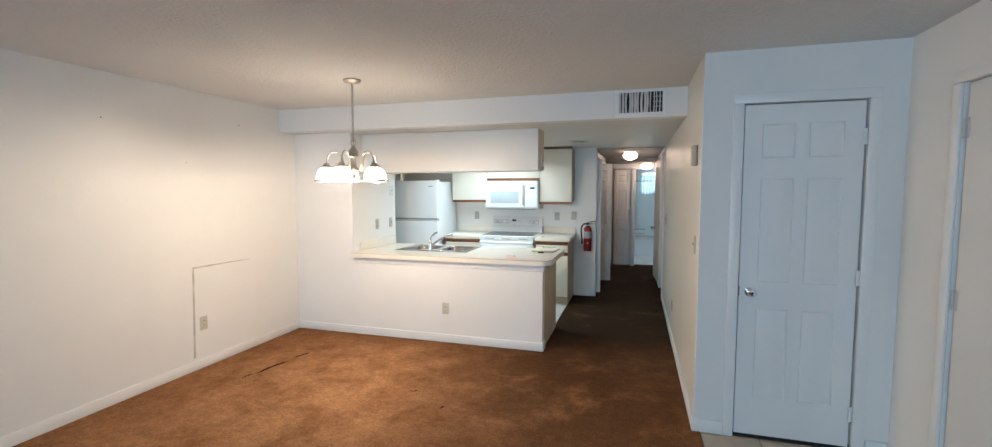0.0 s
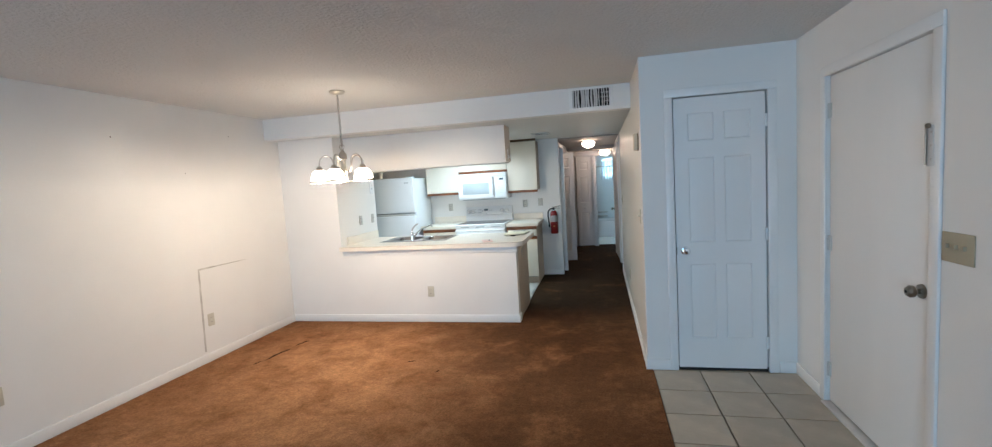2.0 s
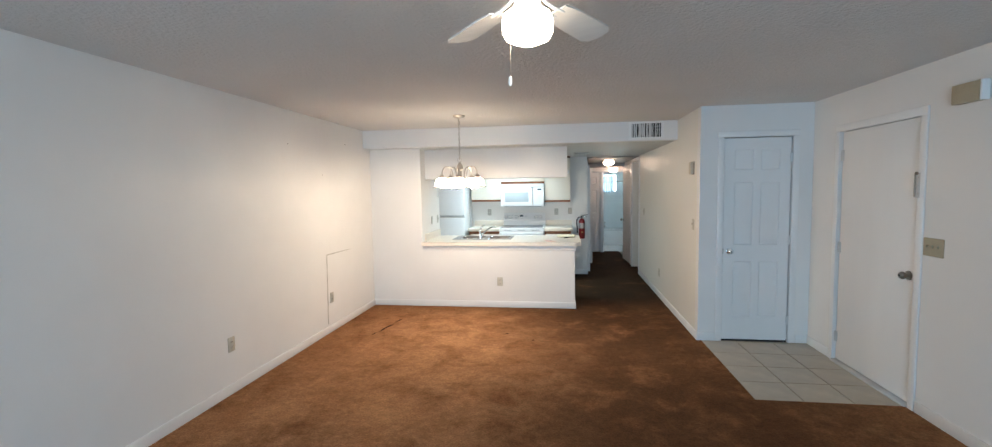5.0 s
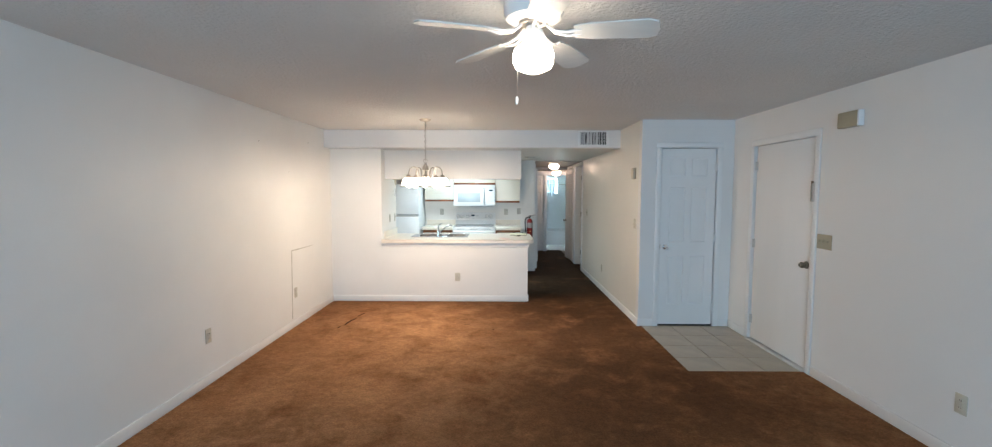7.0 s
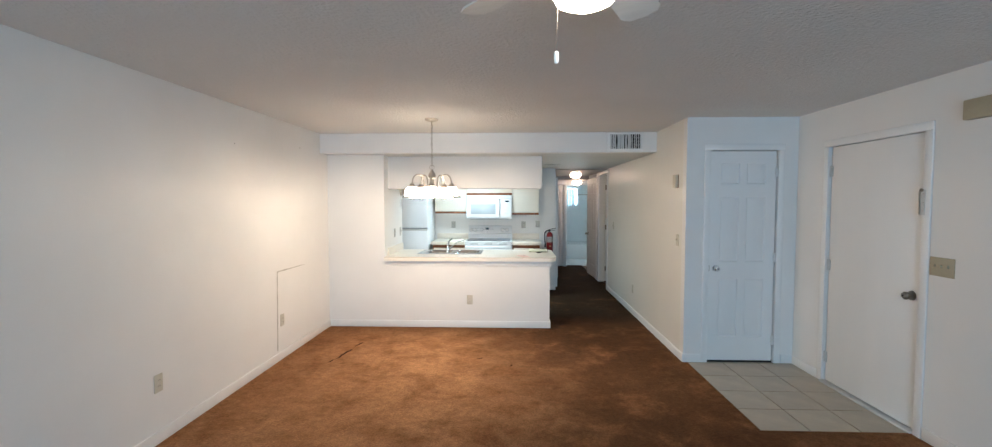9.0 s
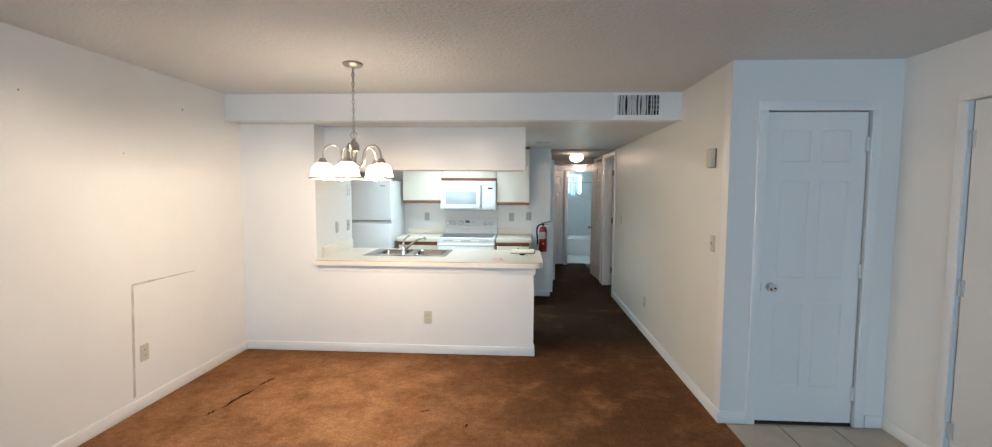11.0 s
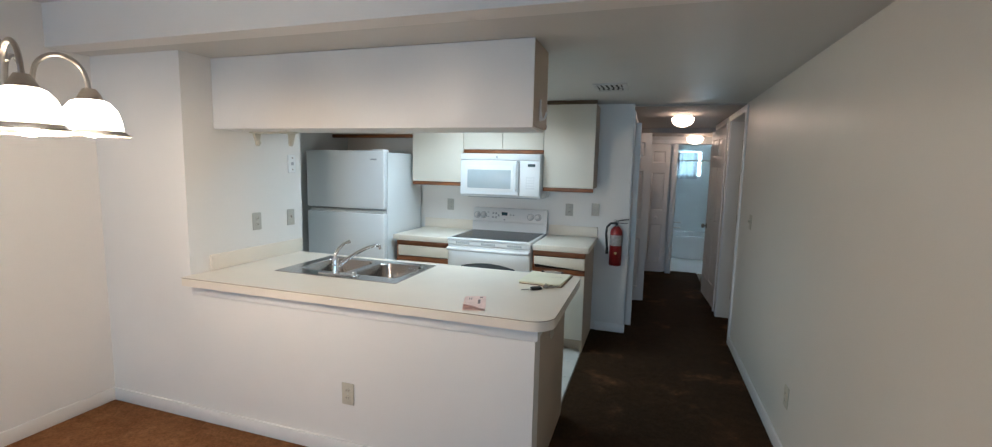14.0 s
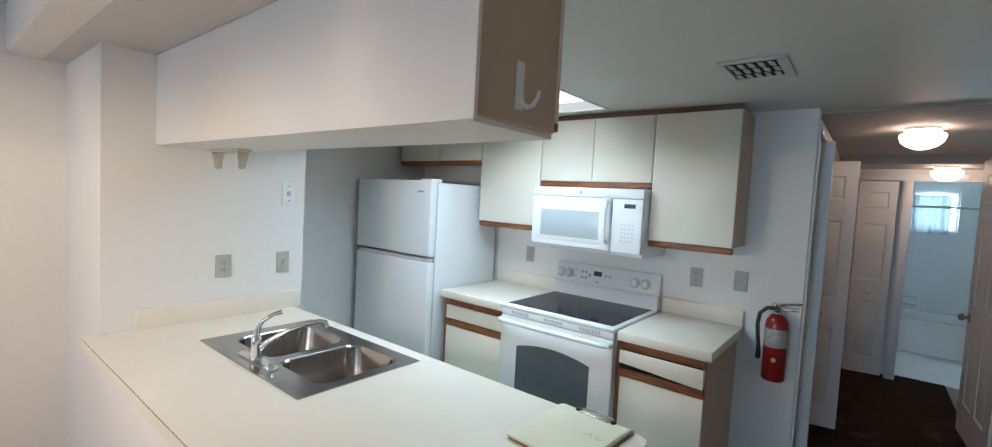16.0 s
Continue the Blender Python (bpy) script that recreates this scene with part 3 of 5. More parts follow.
def baseboard(x0, y0, x1, y1, side):
    """A board with a rounded top along a wall; side is the direction into the room."""
    t, h = 0.013, 0.083
    dx, dy = side
    bm = boxes((min(x0, x1, x0 + dx * t), min(y0, y1, y0 + dy * t), 0.001, max(x0, x1, x0 + dx * t), max(y0, y1, y0 + dy * t), h), bevel=0.004)
    structure("baseboard", bm, M_TRIM, "white painted baseboard", "baseboard")


baseboard(LEFT, BACK, LEFT, PEN_Y, (1, 0))
baseboard(LEFT + 0.013, PEN_Y, -0.582, PEN_Y, (0, -1))
baseboard(-0.582, PEN_Y - 0.013, -0.582, PEN_Y + 0.11, (1, 0))
baseboard(HALL_X, CLOSET_Y, 0.786, CLOSET_Y, (0, -1))
baseboard(1.54, CLOSET_Y, RIGHT, CLOSET_Y, (0, -1))
baseboard(HALL_X, CLOSET_Y - 0.013, HALL_X, 6.93, (-1, 0))
baseboard(RIGHT, BACK, RIGHT, 1.828, (-1, 0))
baseboard(RIGHT, 2.89, RIGHT, CLOSET_Y - 0.013, (-1, 0))
baseboard(-0.56, KBACK, -0.30, KBACK, (0, -1))
baseboard(-0.30, KBACK - 0.013, -0.30, KBACK + 0.02, (1, 0))


# ---- wall plates ----
def outlet(m, mat=M_PLATE, kind="outlet", label="ivory plastic wall outlet", group="wall outlets"):
    o = thing("wall_" + kind, m, label, kind, group)
    p = part("plate", boxes((-0.036, -0.006, -0.058, 0.036, 0.0, 0.058), bevel=0.004), mat, o)
    if kind == "outlet":
        for z in (0.02, -0.02):
            s = part("socket", lathe([(0.0, -0.009), (0.0135, -0.009), (0.0155, -0.0075), (0.0155, -0.004)], 18, (0, 0, z), "y"), mat, o)
            for x in (-0.006, 0.006):
                part("slot", boxes((x - 0.0012, -0.0096, z - 0.004, x + 0.0012, -0.0085, z + 0.005)), M_DARK, s)
        part("screw", lathe([(0.0, -0.0075), (0.003, -0.007), (0.003, -0.004)], 10, (0, 0, 0), "y"), M_VENT, o)
    else:
        part("toggle", boxes((-0.005, -0.020, -0.004, 0.005, -0.005, 0.014), bevel=0.002), mat, o)
        for z in (-0.03, 0.03):
            part("screw", lathe([(0.0, -0.0075), (0.003, -0.007), (0.003, -0.004)], 10, (0, 0, z), "y"), M_VENT, o)
    return o


first = outlet(pose(LEFT, 3.23, 0.385, 0, 0, TO_RIGHT), label="ivory plastic outlet on the white wall")
for m in (pose(LEFT, 1.61, 0.39, 0, 0, TO_RIGHT), pose(-1.56, PEN_Y, 0.345), pose(RIGHT, 0.558, 0.349, 0, 0, TO_LEFT), pose(HALL_X, 5.2, 0.35, 0, 0, TO_LEFT)):
    copy_thing(first, m)
grey = outlet(pose(-2.61, 4.92, 1.135, 0, 0, TO_RIGHT), M_PLATEW, label="grey-white outlet over the kitchen counter", group="kitchen outlets")
for m in (pose(-0.848, KBACK, 1.142), pose(-2.075, KBACK, 1.14)):
    copy_thing(grey, m)
sw = outlet(pose(-2.61, 5.23, 1.135, 0, 0, TO_RIGHT), M_PLATEW, "switch", "grey-white toggle switch on the kitchen wall", "wall switches")
copy_thing(sw, pose(-0.603, KBACK, 1.155))
sw2 = outlet(pose(HALL_X, 3.477, 1.169, 0, 0, TO_LEFT), M_PLATE, "switch", "ivory toggle switch on the hall wall", "wall switches")
copy_thing(sw2, pose(HALL_X, 6.48, 1.154, 0, 0, TO_LEFT))


def phone_jack():
    t = thing("phone_jack", pose(-2.61, 5.25, 1.52, 0, 0, TO_RIGHT), "white telephone jack plate on the kitchen wall", "phone jack")
    part("plate", boxes((-0.036, -0.012, -0.064, 0.036, 0.0, 0.064), bevel=0.004), M_APPL, t)
    part("port", boxes((-0.012, -0.017, -0.012, 0.012, -0.0115, 0.012), bevel=0.003), M_GREY, t)
    for z in (-0.042, 0.042):
        part("stud", lathe([(0.0, -0.02), (0.006, -0.018), (0.004, -0.011)], 12, (0, 0, z), "y"), M_NICKEL, t)


phone_jack()


def side_outlet():
    t = thing("counter_outlet", pose(-0.586, 4.84, 0.70, 0, 0, TO_RIGHT), "ivory outlet on the end of the counter base", "outlet")
    part("plate", boxes((-0.036, -0.006, -0.058, 0.036, 0.0, 0.058), bevel=0.004), M_PLATE, t)
    for z in (0.02, -0.02):
        part("socket", lathe([(0.0, -0.009), (0.0155, -0.0085), (0.0155, -0.004)], 16, (0, 0, z), "y"), M_BEIGE, t)


side_outlet()


def double_switch():
    t = thing("light_switch", pose(RIGHT, 1.743, 1.147, 0, 0, TO_LEFT), "beige wide switch plate beside the entry door", "switch")
    part("plate", boxes((-0.085, -0.007, -0.06, 0.085, 0.0, 0.06), bevel=0.004), M_TAN, t)
    for x in (-0.046, 0.0, 0.046):
        part("toggle", boxes((x - 0.005, -0.019, -0.004, x + 0.005, -0.006, 0.014), bevel=0.002), M_TAN, t)


double_switch()


def chime():
    t = thing("door_chime", pose(RIGHT, 1.508, 2.092, 0, 0, TO_LEFT), "tan plastic door chime box high on the wall", "door chime")
    part("case", boxes((-0.105, -0.045, -0.058, 0.092, 0.0, 0.058), bevel=0.006), M_TAN, t)
    # The right end is drawn paler than the front.
    part("end_cap", boxes((0.0925, -0.043, -0.058, 0.108, 0.0, 0.058), bevel=0.004), M_TRIM, t, "paler right end of the chime box")
    for i in range(5):
        part("slot", boxes((-0.08, -0.0462, -0.045 + i * 0.022, 0.08, -0.0445, -0.039 + i * 0.022)), M_TAN, t)


chime()


def thermostat():
    t = thing("thermostat", pose(HALL_X, 3.515, 1.755, 0, 0, TO_LEFT), "beige plastic thermostat on the hall wall", "thermostat")
    part("base", boxes((-0.043, -0.006, -0.066, 0.043, 0.0, 0.067), bevel=0.002), M_BOARD, t)
    part("cover", boxes((-0.042, -0.036, -0.064, 0.042, -0.006, 0.066), bevel=0.007, segments=3), M_BEIGE, t)
    part("slider", boxes((-0.012, -0.04, 0.05, 0.012, -0.034, 0.058), bevel=0.002), M_PLATE, t)


thermostat()


def wall_line():
    """A thin grey line up the left wall, then along it and tapering."""
    bm = bmesh.new()
    spine = [(3.134 + 0.0015 * i, 0.104 + i * 0.0512) for i in range(16)] + [(3.158 + 0.05 * i, 0.873 - 0.0004 * i) for i in range(1, 13)]
    rows = []
    for i, (y, z) in enumerate(spine):
        w = (0.0095 if i < 16 else 0.0085 - 0.00055 * (i - 15)) + 0.0025 * noise.noise((i * 0.7, 2, 0))
        side = (w, 0.0) if i < 15 else (w * 0.7, -w * 0.7) if i == 15 else (0.0, -w)
        rows.append([bm.verts.new((LEFT + h, y + s * side[0], z + s * side[1])) for s, h in ((-1, -0.001), (-1, 0.0015), (1, 0.0015), (1, -0.001))])
    for a, b in zip(rows, rows[1:]):
        for k in range(4):
            bm.faces.new((a[k], a[(k + 1) % 4], b[(k + 1) % 4], b[k]))
    bm.faces.new(rows[0]), bm.faces.new(rows[-1])
    bmesh.ops.recalc_face_normals(bm, faces=bm.faces[:])
    single("cable_channel_mark", bm, M_LINE, "thin grey line on the white wall", "wall mark")


wall_line()


def nail_hole(y, z, r):
    single("nail_hole", lathe([(0.0, 0.0012), (r, 0.0010), (r * 1.15, -0.001)], 10, (0, 0, 0), "x"), M_INK, "small dark nail hole in the white wall", "nail hole", pose(LEFT, y, z), "nail holes")


nail_hole(3.694, 2.126, 0.006), nail_hole(3.141, 1.752, 0.004), nail_hole(2.513, 2.03, 0.005)


# ---- ceiling fixtures of the living room ----
def chandelier():
    t = thing("chandelier", pose(-1.815, 3.265, CEIL), "five-arm brushed nickel chandelier with lit glass shades", "chandelier")
    part("canopy", lathe([(0.0, 0.0), (0.064, -0.001), (0.066, -0.008), (0.056, -0.02), (0.02, -0.03), (0.0, -0.032)]), M_NICKEL, t)
    n = 15
    for i in range(n):
        z = -0.036 - i * 0.0285
        a = 0 if i % 2 else math.pi / 2
        pts = [(0.0085 * math.cos(k) * math.cos(a), 0.0085 * math.cos(k) * math.sin(a), z - 0.012 + 0.0185 * math.sin(k)) for k in [j * math.pi / 6 for j in range(12)]]
        part("chain_link", tube(pts, 0.0026, 6, closed=True), M_NICKEL, t)
    part("cord", tube([(0.003, 0, -0.03), (-0.003, 0.003, -0.2), (0.002, -0.002, -0.35), (0, 0, -0.48)], 0.0022, 6), M_PLATEW, t)
    up = 0.016
    part("ring", tube(arc((0, 0, -0.482 + up), 0.022, 0, 330, 11), 0.0032, 8), M_NICKEL, t)
    part("hub", lathe([(0.0, -0.505), (0.012, -0.508), (0.016, -0.52), (0.034, -0.545), (0.037, -0.585), (0.022, -0.592), (0.019, -0.60), (0.021, -0.66), (0.030, -0.69), (0.026, -0.72), (0.012, -0.74), (0.010, -0.755), (0.0, -0.765)]), M_NICKEL, t).location.z = up
    bends = [(0.018, -0.665), (0.05, -0.69), (0.075, -0.67), (0.08, -0.63), (0.09, -0.585), (0.115, -0.558), (0.148, -0.552), (0.178, -0.568), (0.196, -0.60), (0.202, -0.645)]
    flat = []
    for k in range(len(bends) - 1):
        p0, p1, p2, p3 = (Vector(bends[min(max(k + d, 0), len(bends) - 1)]) for d in (-1, 0, 1, 2))
        for u in (0.0, 0.25, 0.5, 0.75):
            flat.append(0.5 * (2 * p1 + (p2 - p0) * u + (2 * p0 - 5 * p1 + 4 * p2 - p3) * u * u + (3 * p1 - p0 - 3 * p2 + p3) * u ** 3))
    flat.append(Vector(bends[-1]))
    for i in range(5):
        a = radians(72 * i + 61.9)
        k = 0.97
        ca, sa = math.cos(a), math.sin(a)
        arm = part("arm", tube([(k * p.x * ca, k * p.x * sa, p.y) for p in flat], 0.0065, 8), M_NICKEL, t)
        arm.location.z = up
        c = (0.203 * k * ca, 0.203 * k * sa, 0)
        part("socket_cup", lathe([(0.0, -0.636), (0.016, -0.638), (0.026, -0.655), (0.034, -0.672), (0.030, -0.68)], 20, c), M_NICKEL, arm)
        shade = part("shade", lathe([(0.028, -0.668), (0.046, -0.677), (0.062, -0.697), (0.071, -0.726), (0.075, -0.757), (0.073, -0.758), (0.068, -0.728), (0.059, -0.700), (0.044, -0.680), (0.028, -0.672)], 28, c), M_SHADE, arm, "glowing white bell glass shade")
        part("rim", lathe([(0.0735, -0.7585), (0.0765, -0.7585), (0.084, -0.766), (0.092, -0.771), (0.092, -0.774), (0.083, -0.770), (0.0735, -0.762)], 28, c), M_RIM, shade, "clear flared glass rim")
        part("bulb", lathe([(0.0, -0.69), (0.014, -0.695), (0.024, -0.725), (0.031, -0.75), (0.027, -0.768), (0.014, -0.777), (0.0, -0.779)], 16, c), M_BULB, arm, "lit bulb")
        lamp("chandelier_bulb_light", "POINT", (-1.815 + c[0], 3.265 + c[1], CEIL - 0.796 + up), 14.8, WARM, radius=0.012)


chandelier()


def ceiling_fan():
    t = thing("ceiling_fan", pose(-0.845, -0.035, CEIL), "white flush ceiling fan with a lit schoolhouse globe", "ceiling fan")
    part("motor_housing", lathe([(0.0, 0.0), (0.115, -0.001), (0.125, -0.012), (0.125, -0.055), (0.115, -0.078), (0.085, -0.088), (0.0, -0.09)], 36), M_TRIM, t)
    part("flywheel", lathe([(0.0, -0.088), (0.062, -0.09), (0.062, -0.102), (0.04, -0.108), (0.0, -0.108)], 28), M_NICKEL, t)
    for i, a in enumerate((130, 58, -14, -86, 202)):
        r = pose(0, 0, 0, 0, 0, a)
        bm = prism([(0.17, -0.045), (0.24, -0.058), (0.46, -0.066), (0.495, -0.05), (0.505, 0.0), (0.495, 0.05), (0.46, 0.066), (0.24, 0.058), (0.17, 0.045)], -0.003, 0.003)
        bmesh.ops.transform(bm, matrix=r @ pose(0, 0, -0.135, -12, 2, 0), verts=bm.verts[:])
        blade = part("blade", bm, M_FANBLADE, t, "pale painted fan blade")
        bm = tube([(0.05, 0, -0.1), (0.09, 0.012, -0.135), (0.14, 0.02, -0.148), (0.20, 0.018, -0.146)], 0.006, 8)
        tube([(0.05, 0, -0.1), (0.09, -0.012, -0.135), (0.14, -0.02, -0.146), (0.20, -0.018, -0.139)], 0.006, 8, bm)
        bmesh.ops.transform(bm, matrix=r, verts=bm.verts[:])
        part("blade_iron", bm, M_TRIM, blade)
    part("light_fitter", lathe([(0.0, -0.106), (0.03, -0.108), (0.038, -0.125), (0.044, -0.135), (0.044, -0.155), (0.0, -0.156)], 24), M_TRIM, t)
    part("globe", lathe([(0.04, -0.15), (0.042, -0.168), (0.056, -0.182), (0.078, -0.198), (0.087, -0.222), (0.085, -0.256), (0.074, -0.278), (0.045, -0.291), (0.018, -0.300), (0.0, -0.304)], 32), M_GLOBE, t, "glowing white schoolhouse glass globe")
    part("pull_chain", tube([(-0.055, 0.045, -0.11), (-0.062, 0.05, -0.2), (-0.066, 0.053, -0.387)], 0.0009, 6), M_NICKEL, t)
    part("pull_fob", lathe([(0.0, -0.384), (0.006, -0.388), (0.007, -0.405), (0.005, -0.418), (0.0, -0.42)], 12, (-0.066, 0.053, 0)), M_TRIM, t)


ceiling_fan()


def register():
    """The air outlet on the soffit, its upright fins bent out of line."""
    x0, x1, z0, z1 = 0.070, 0.449, 2.142, 2.346
    t = thing("air_vent", pose(0, SOFFIT_Y, 0), "white metal air vent with bent upright fins", "air vent")
    part("backing", boxes((x0 + 0.02, -0.003, z0 + 0.02, x1 - 0.02, -0.0005, z1 - 0.02)), M_DARK, t)
    part("frame", boxes((x0 - 0.014, -0.012, z0 - 0.012, x1 + 0.014, 0.0, z0 + 0.018), (x0 - 0.014, -0.012, z1 - 0.022, x1 + 0.014, 0.0, z1), (x0 - 0.014, -0.012, z0 + 0.018, x0 + 0.018, 0.0, z1 - 0.022), (x1 - 0.018, -0.012, z0 + 0.018, x1 + 0.014, 0.0, z1 - 0.022), bevel=0.003), M_TRIM, t)
    rng = random.Random(4)
    for i in range(14):
        x = x0 + 0.032 + i * 0.0235
        wide = 0.0085 if i < 10 else 0.0045
        bend, slip = rng.uniform(-0.007, 0.007), rng.uniform(-0.004, 0.004)
        bm = bmesh.new()
        rows = []
        for k in range(6):
            z = z0 + 0.018 + (z1 - z0 - 0.04) * k / 5
            o = bend * math.sin(k / 5 * math.pi) + slip
            rows.append([bm.verts.new((x + o + sx * wide, -0.004 - sy, z)) for sx, sy in ((-1, 0.0), (1, 0.006), (1, 0.0075), (-1, 0.0015))])
        for a, b in zip(rows, rows[1:]):
            for k in range(4):
                bm.faces.new((a[k], a[(k + 1) % 4], b[(k + 1) % 4], b[k]))
        part("fin", bm, M_VENT, t)
    for z in (0.06, 0.10, 0.14):
        part("damper_bar", boxes((x1 - 0.095, -0.0045, z0 + z, x1 - 0.02, -0.0032, z0 + z + 0.005)), M_VENT, t)


register()


# ---- peninsula counter ----
def rounded(x0, y0, x1, y1, r, n=5):
    out = []
    for cx, cy, a in ((x1 - r, y1 - r, 0), (x0 + r, y1 - r, 90), (x0 + r, y0 + r, 180), (x1 - r, y0 + r, 270)):
        for k in range(n + 1):
            b = radians(a + 90 * k / n)
            out.append((cx + r * math.cos(b), cy + r * math.sin(b)))
    return out


CT_Z0, CT_Z1 = 0.826, 0.874
SX0, SX1, SY0, SY1 = -2.265, -1.440, 4.70, 5.225
CORNER = [(-0.60 + 0.10 * math.sin(radians(a)), 4.47 - 0.10 * math.cos(radians(a))) for a in range(0, 91, 10)]


def counter():
    t = thing("countertop", Matrix(), "cream laminate breakfast counter with a rounded corner", "countertop")
    bm = bmesh.new()
    made = {}

    def vert(x, y):
        return made.setdefault((round(x, 4), round(y, 4)), bm.verts.new((x, y, CT_Z1)) if (round(x, 4), round(y, 4)) not in made else None)

    xs, ys = (-2.605, SX0 + 0.03, SX1 - 0.03, -0.62), (4.37, SY0 + 0.03, SY1 - 0.03, 5.29)
    for a in range(3):
        for b in range(3):
            if (a, b) != (1, 1):
                bm.faces.new([vert(x, y) for x, y in ((xs[a], ys[b]), (xs[a + 1], ys[b]), (xs[a + 1], ys[b + 1]), (xs[a], ys[b + 1]))])
    end = [(-0.62, 4.37), *CORNER, (-0.50, 5.25), (-0.51, 5.275), (-0.54, 5.29), (-0.62, 5.29), (-0.62, ys[2]), (-0.62, ys[1])]
    bm.faces.new([vert(x, y) for x, y in end])
    low = bmesh.ops.extrude_face_region(bm, geom=bm.faces[:])
    for v in low["geom"]:
        if isinstance(v, bmesh.types.BMVert):
            v.co.z = CT_Z0
    bmesh.ops.recalc_face_normals(bm, faces=bm.faces[:])
    part("slab", bm, M_LAMINATE, t)
    grown = [(-0.60 + 0.1012 * math.sin(radians(a)), 4.47 - 0.1012 * math.cos(radians(a))) for a in range(0, 91, 10)]
    part("edge_seam", prism([(-2.605, 4.3688), *grown, (-0.4988, 5.24), (-0.52, 5.24), (-0.52, 4.6), (-0.62, 4.42), (-2.605, 4.42)], CT_Z1 - 0.0045, CT_Z1 - 0.002), M_LAMEDGE, t, "thin brown seam of the laminate edge")
    part("backsplash", boxes((-2.609, 4.555, CT_Z1, -2.589, 5.33, CT_Z1 + 0.095), bevel=0.003), M_LAMINATE, t)
    part("apron_trim", boxes((-2.60, PEN_Y - 0.010, 0.762, -0.568, PEN_Y, CT_Z0), (-0.582, PEN_Y, 0.762, -0.572, PEN_Y + 0.11, CT_Z0), bevel=0.004), M_TRIM, t, "white painted trim under the counter")


counter()


def sink():
    t = thing("sink", Matrix(), "double-bowl stainless steel drop-in sink", "sink")
    z = CT_Z1 + 0.004
    xm0, xm1 = -1.845, -1.80
    by0, by1 = 4.80, 5.165
    bm = boxes((SX0, SY0, CT_Z1 + 0.0005, SX1, by0, z), (SX0, by1, CT_Z1 + 0.0005, SX1, SY1, z), (SX0, by0, CT_Z1 + 0.0005, SX0 + 0.075, by1, z), (SX1 - 0.045, by0, CT_Z1 + 0.0005, SX1, by1, z), (xm0, by0, CT_Z1 + 0.0005, xm1, by1, z))
    part("rim", bm, M_STEEL, t)
    for x0, x1 in ((SX0 + 0.075, xm0), (xm1, SX1 - 0.045)):
        bm = bmesh.new()
        loops = []
        for inset, r, h in ((0, 0.002, z), (0.004, 0.05, z), (0.009, 0.055, z - 0.006), (0.02, 0.06, z - 0.13), (0.035, 0.06, z - 0.155), (0.07, 0.05, z - 0.165), (0.125, 0.02, z - 0.168)):
            loops.append([bm.verts.new((x, y, h)) for x, y in rounded(x0 + inset, by0 + inset, x1 - inset, by1 - inset, r)])
        for a, b in zip(loops, loops[1:]):
            for k in range(len(a)):
                bm.faces.new((a[k], b[k], b[(k + 1) % len(a)], a[(k + 1) % len(a)]))
        bm.faces.new(loops[-1])
        bowl = part("bowl", bm, M_STEEL, t)
        part("drain", lathe([(0.0, z - 0.166), (0.02, z - 0.1655), (0.038, z - 0.163), (0.042, z - 0.165)], 20, ((x0 + x1) / 2, (by0 + by1) / 2, 0)), M_CHROME, bowl)


sink()


def faucet():
    t = thing("faucet", pose(-1.872, 4.762, CT_Z1 + 0.004), "chrome single-lever kitchen faucet on the sink", "faucet")
    part("deck_plate", prism(rounded(-0.12, -0.024, 0.155, 0.024, 0.022), 0.0, 0.006, 0.002), M_CHROME, t)
    part("body", lathe([(0.0, 0.004), (0.024, 0.005), (0.022, 0.03), (0.018, 0.06), (0.019, 0.085), (0.015, 0.097), (0.0, 0.10)], 24), M_CHROME, t)
    part("spout", tube([(0.004, 0.008, 0.045), (0.04, 0.044, 0.082), (0.08, 0.087, 0.117), (0.125, 0.135, 0.146), (0.158, 0.17, 0.158), (0.176, 0.188, 0.154), (0.179, 0.191, 0.134)], [0.013, 0.0115, 0.0105, 0.0095, 0.0095, 0.0095, 0.0105], 14), M_CHROME, t)
    part("lever", tube([(0, 0, 0.092), (-0.002, 0.004, 0.12), (0.006, 0.018, 0.15), (0.026, 0.046, 0.177), (0.045, 0.076, 0.188)], [0.014, 0.0115, 0.0095, 0.0085, 0.0095], 12), M_CHROME, t)
    part("spray_cap", lathe([(0.0, 0.005), (0.017, 0.006), (0.016, 0.014), (0.010, 0.026), (0.0, 0.029)], 18, (0.128, -0.006, 0)), M_CHROME, t)


faucet()


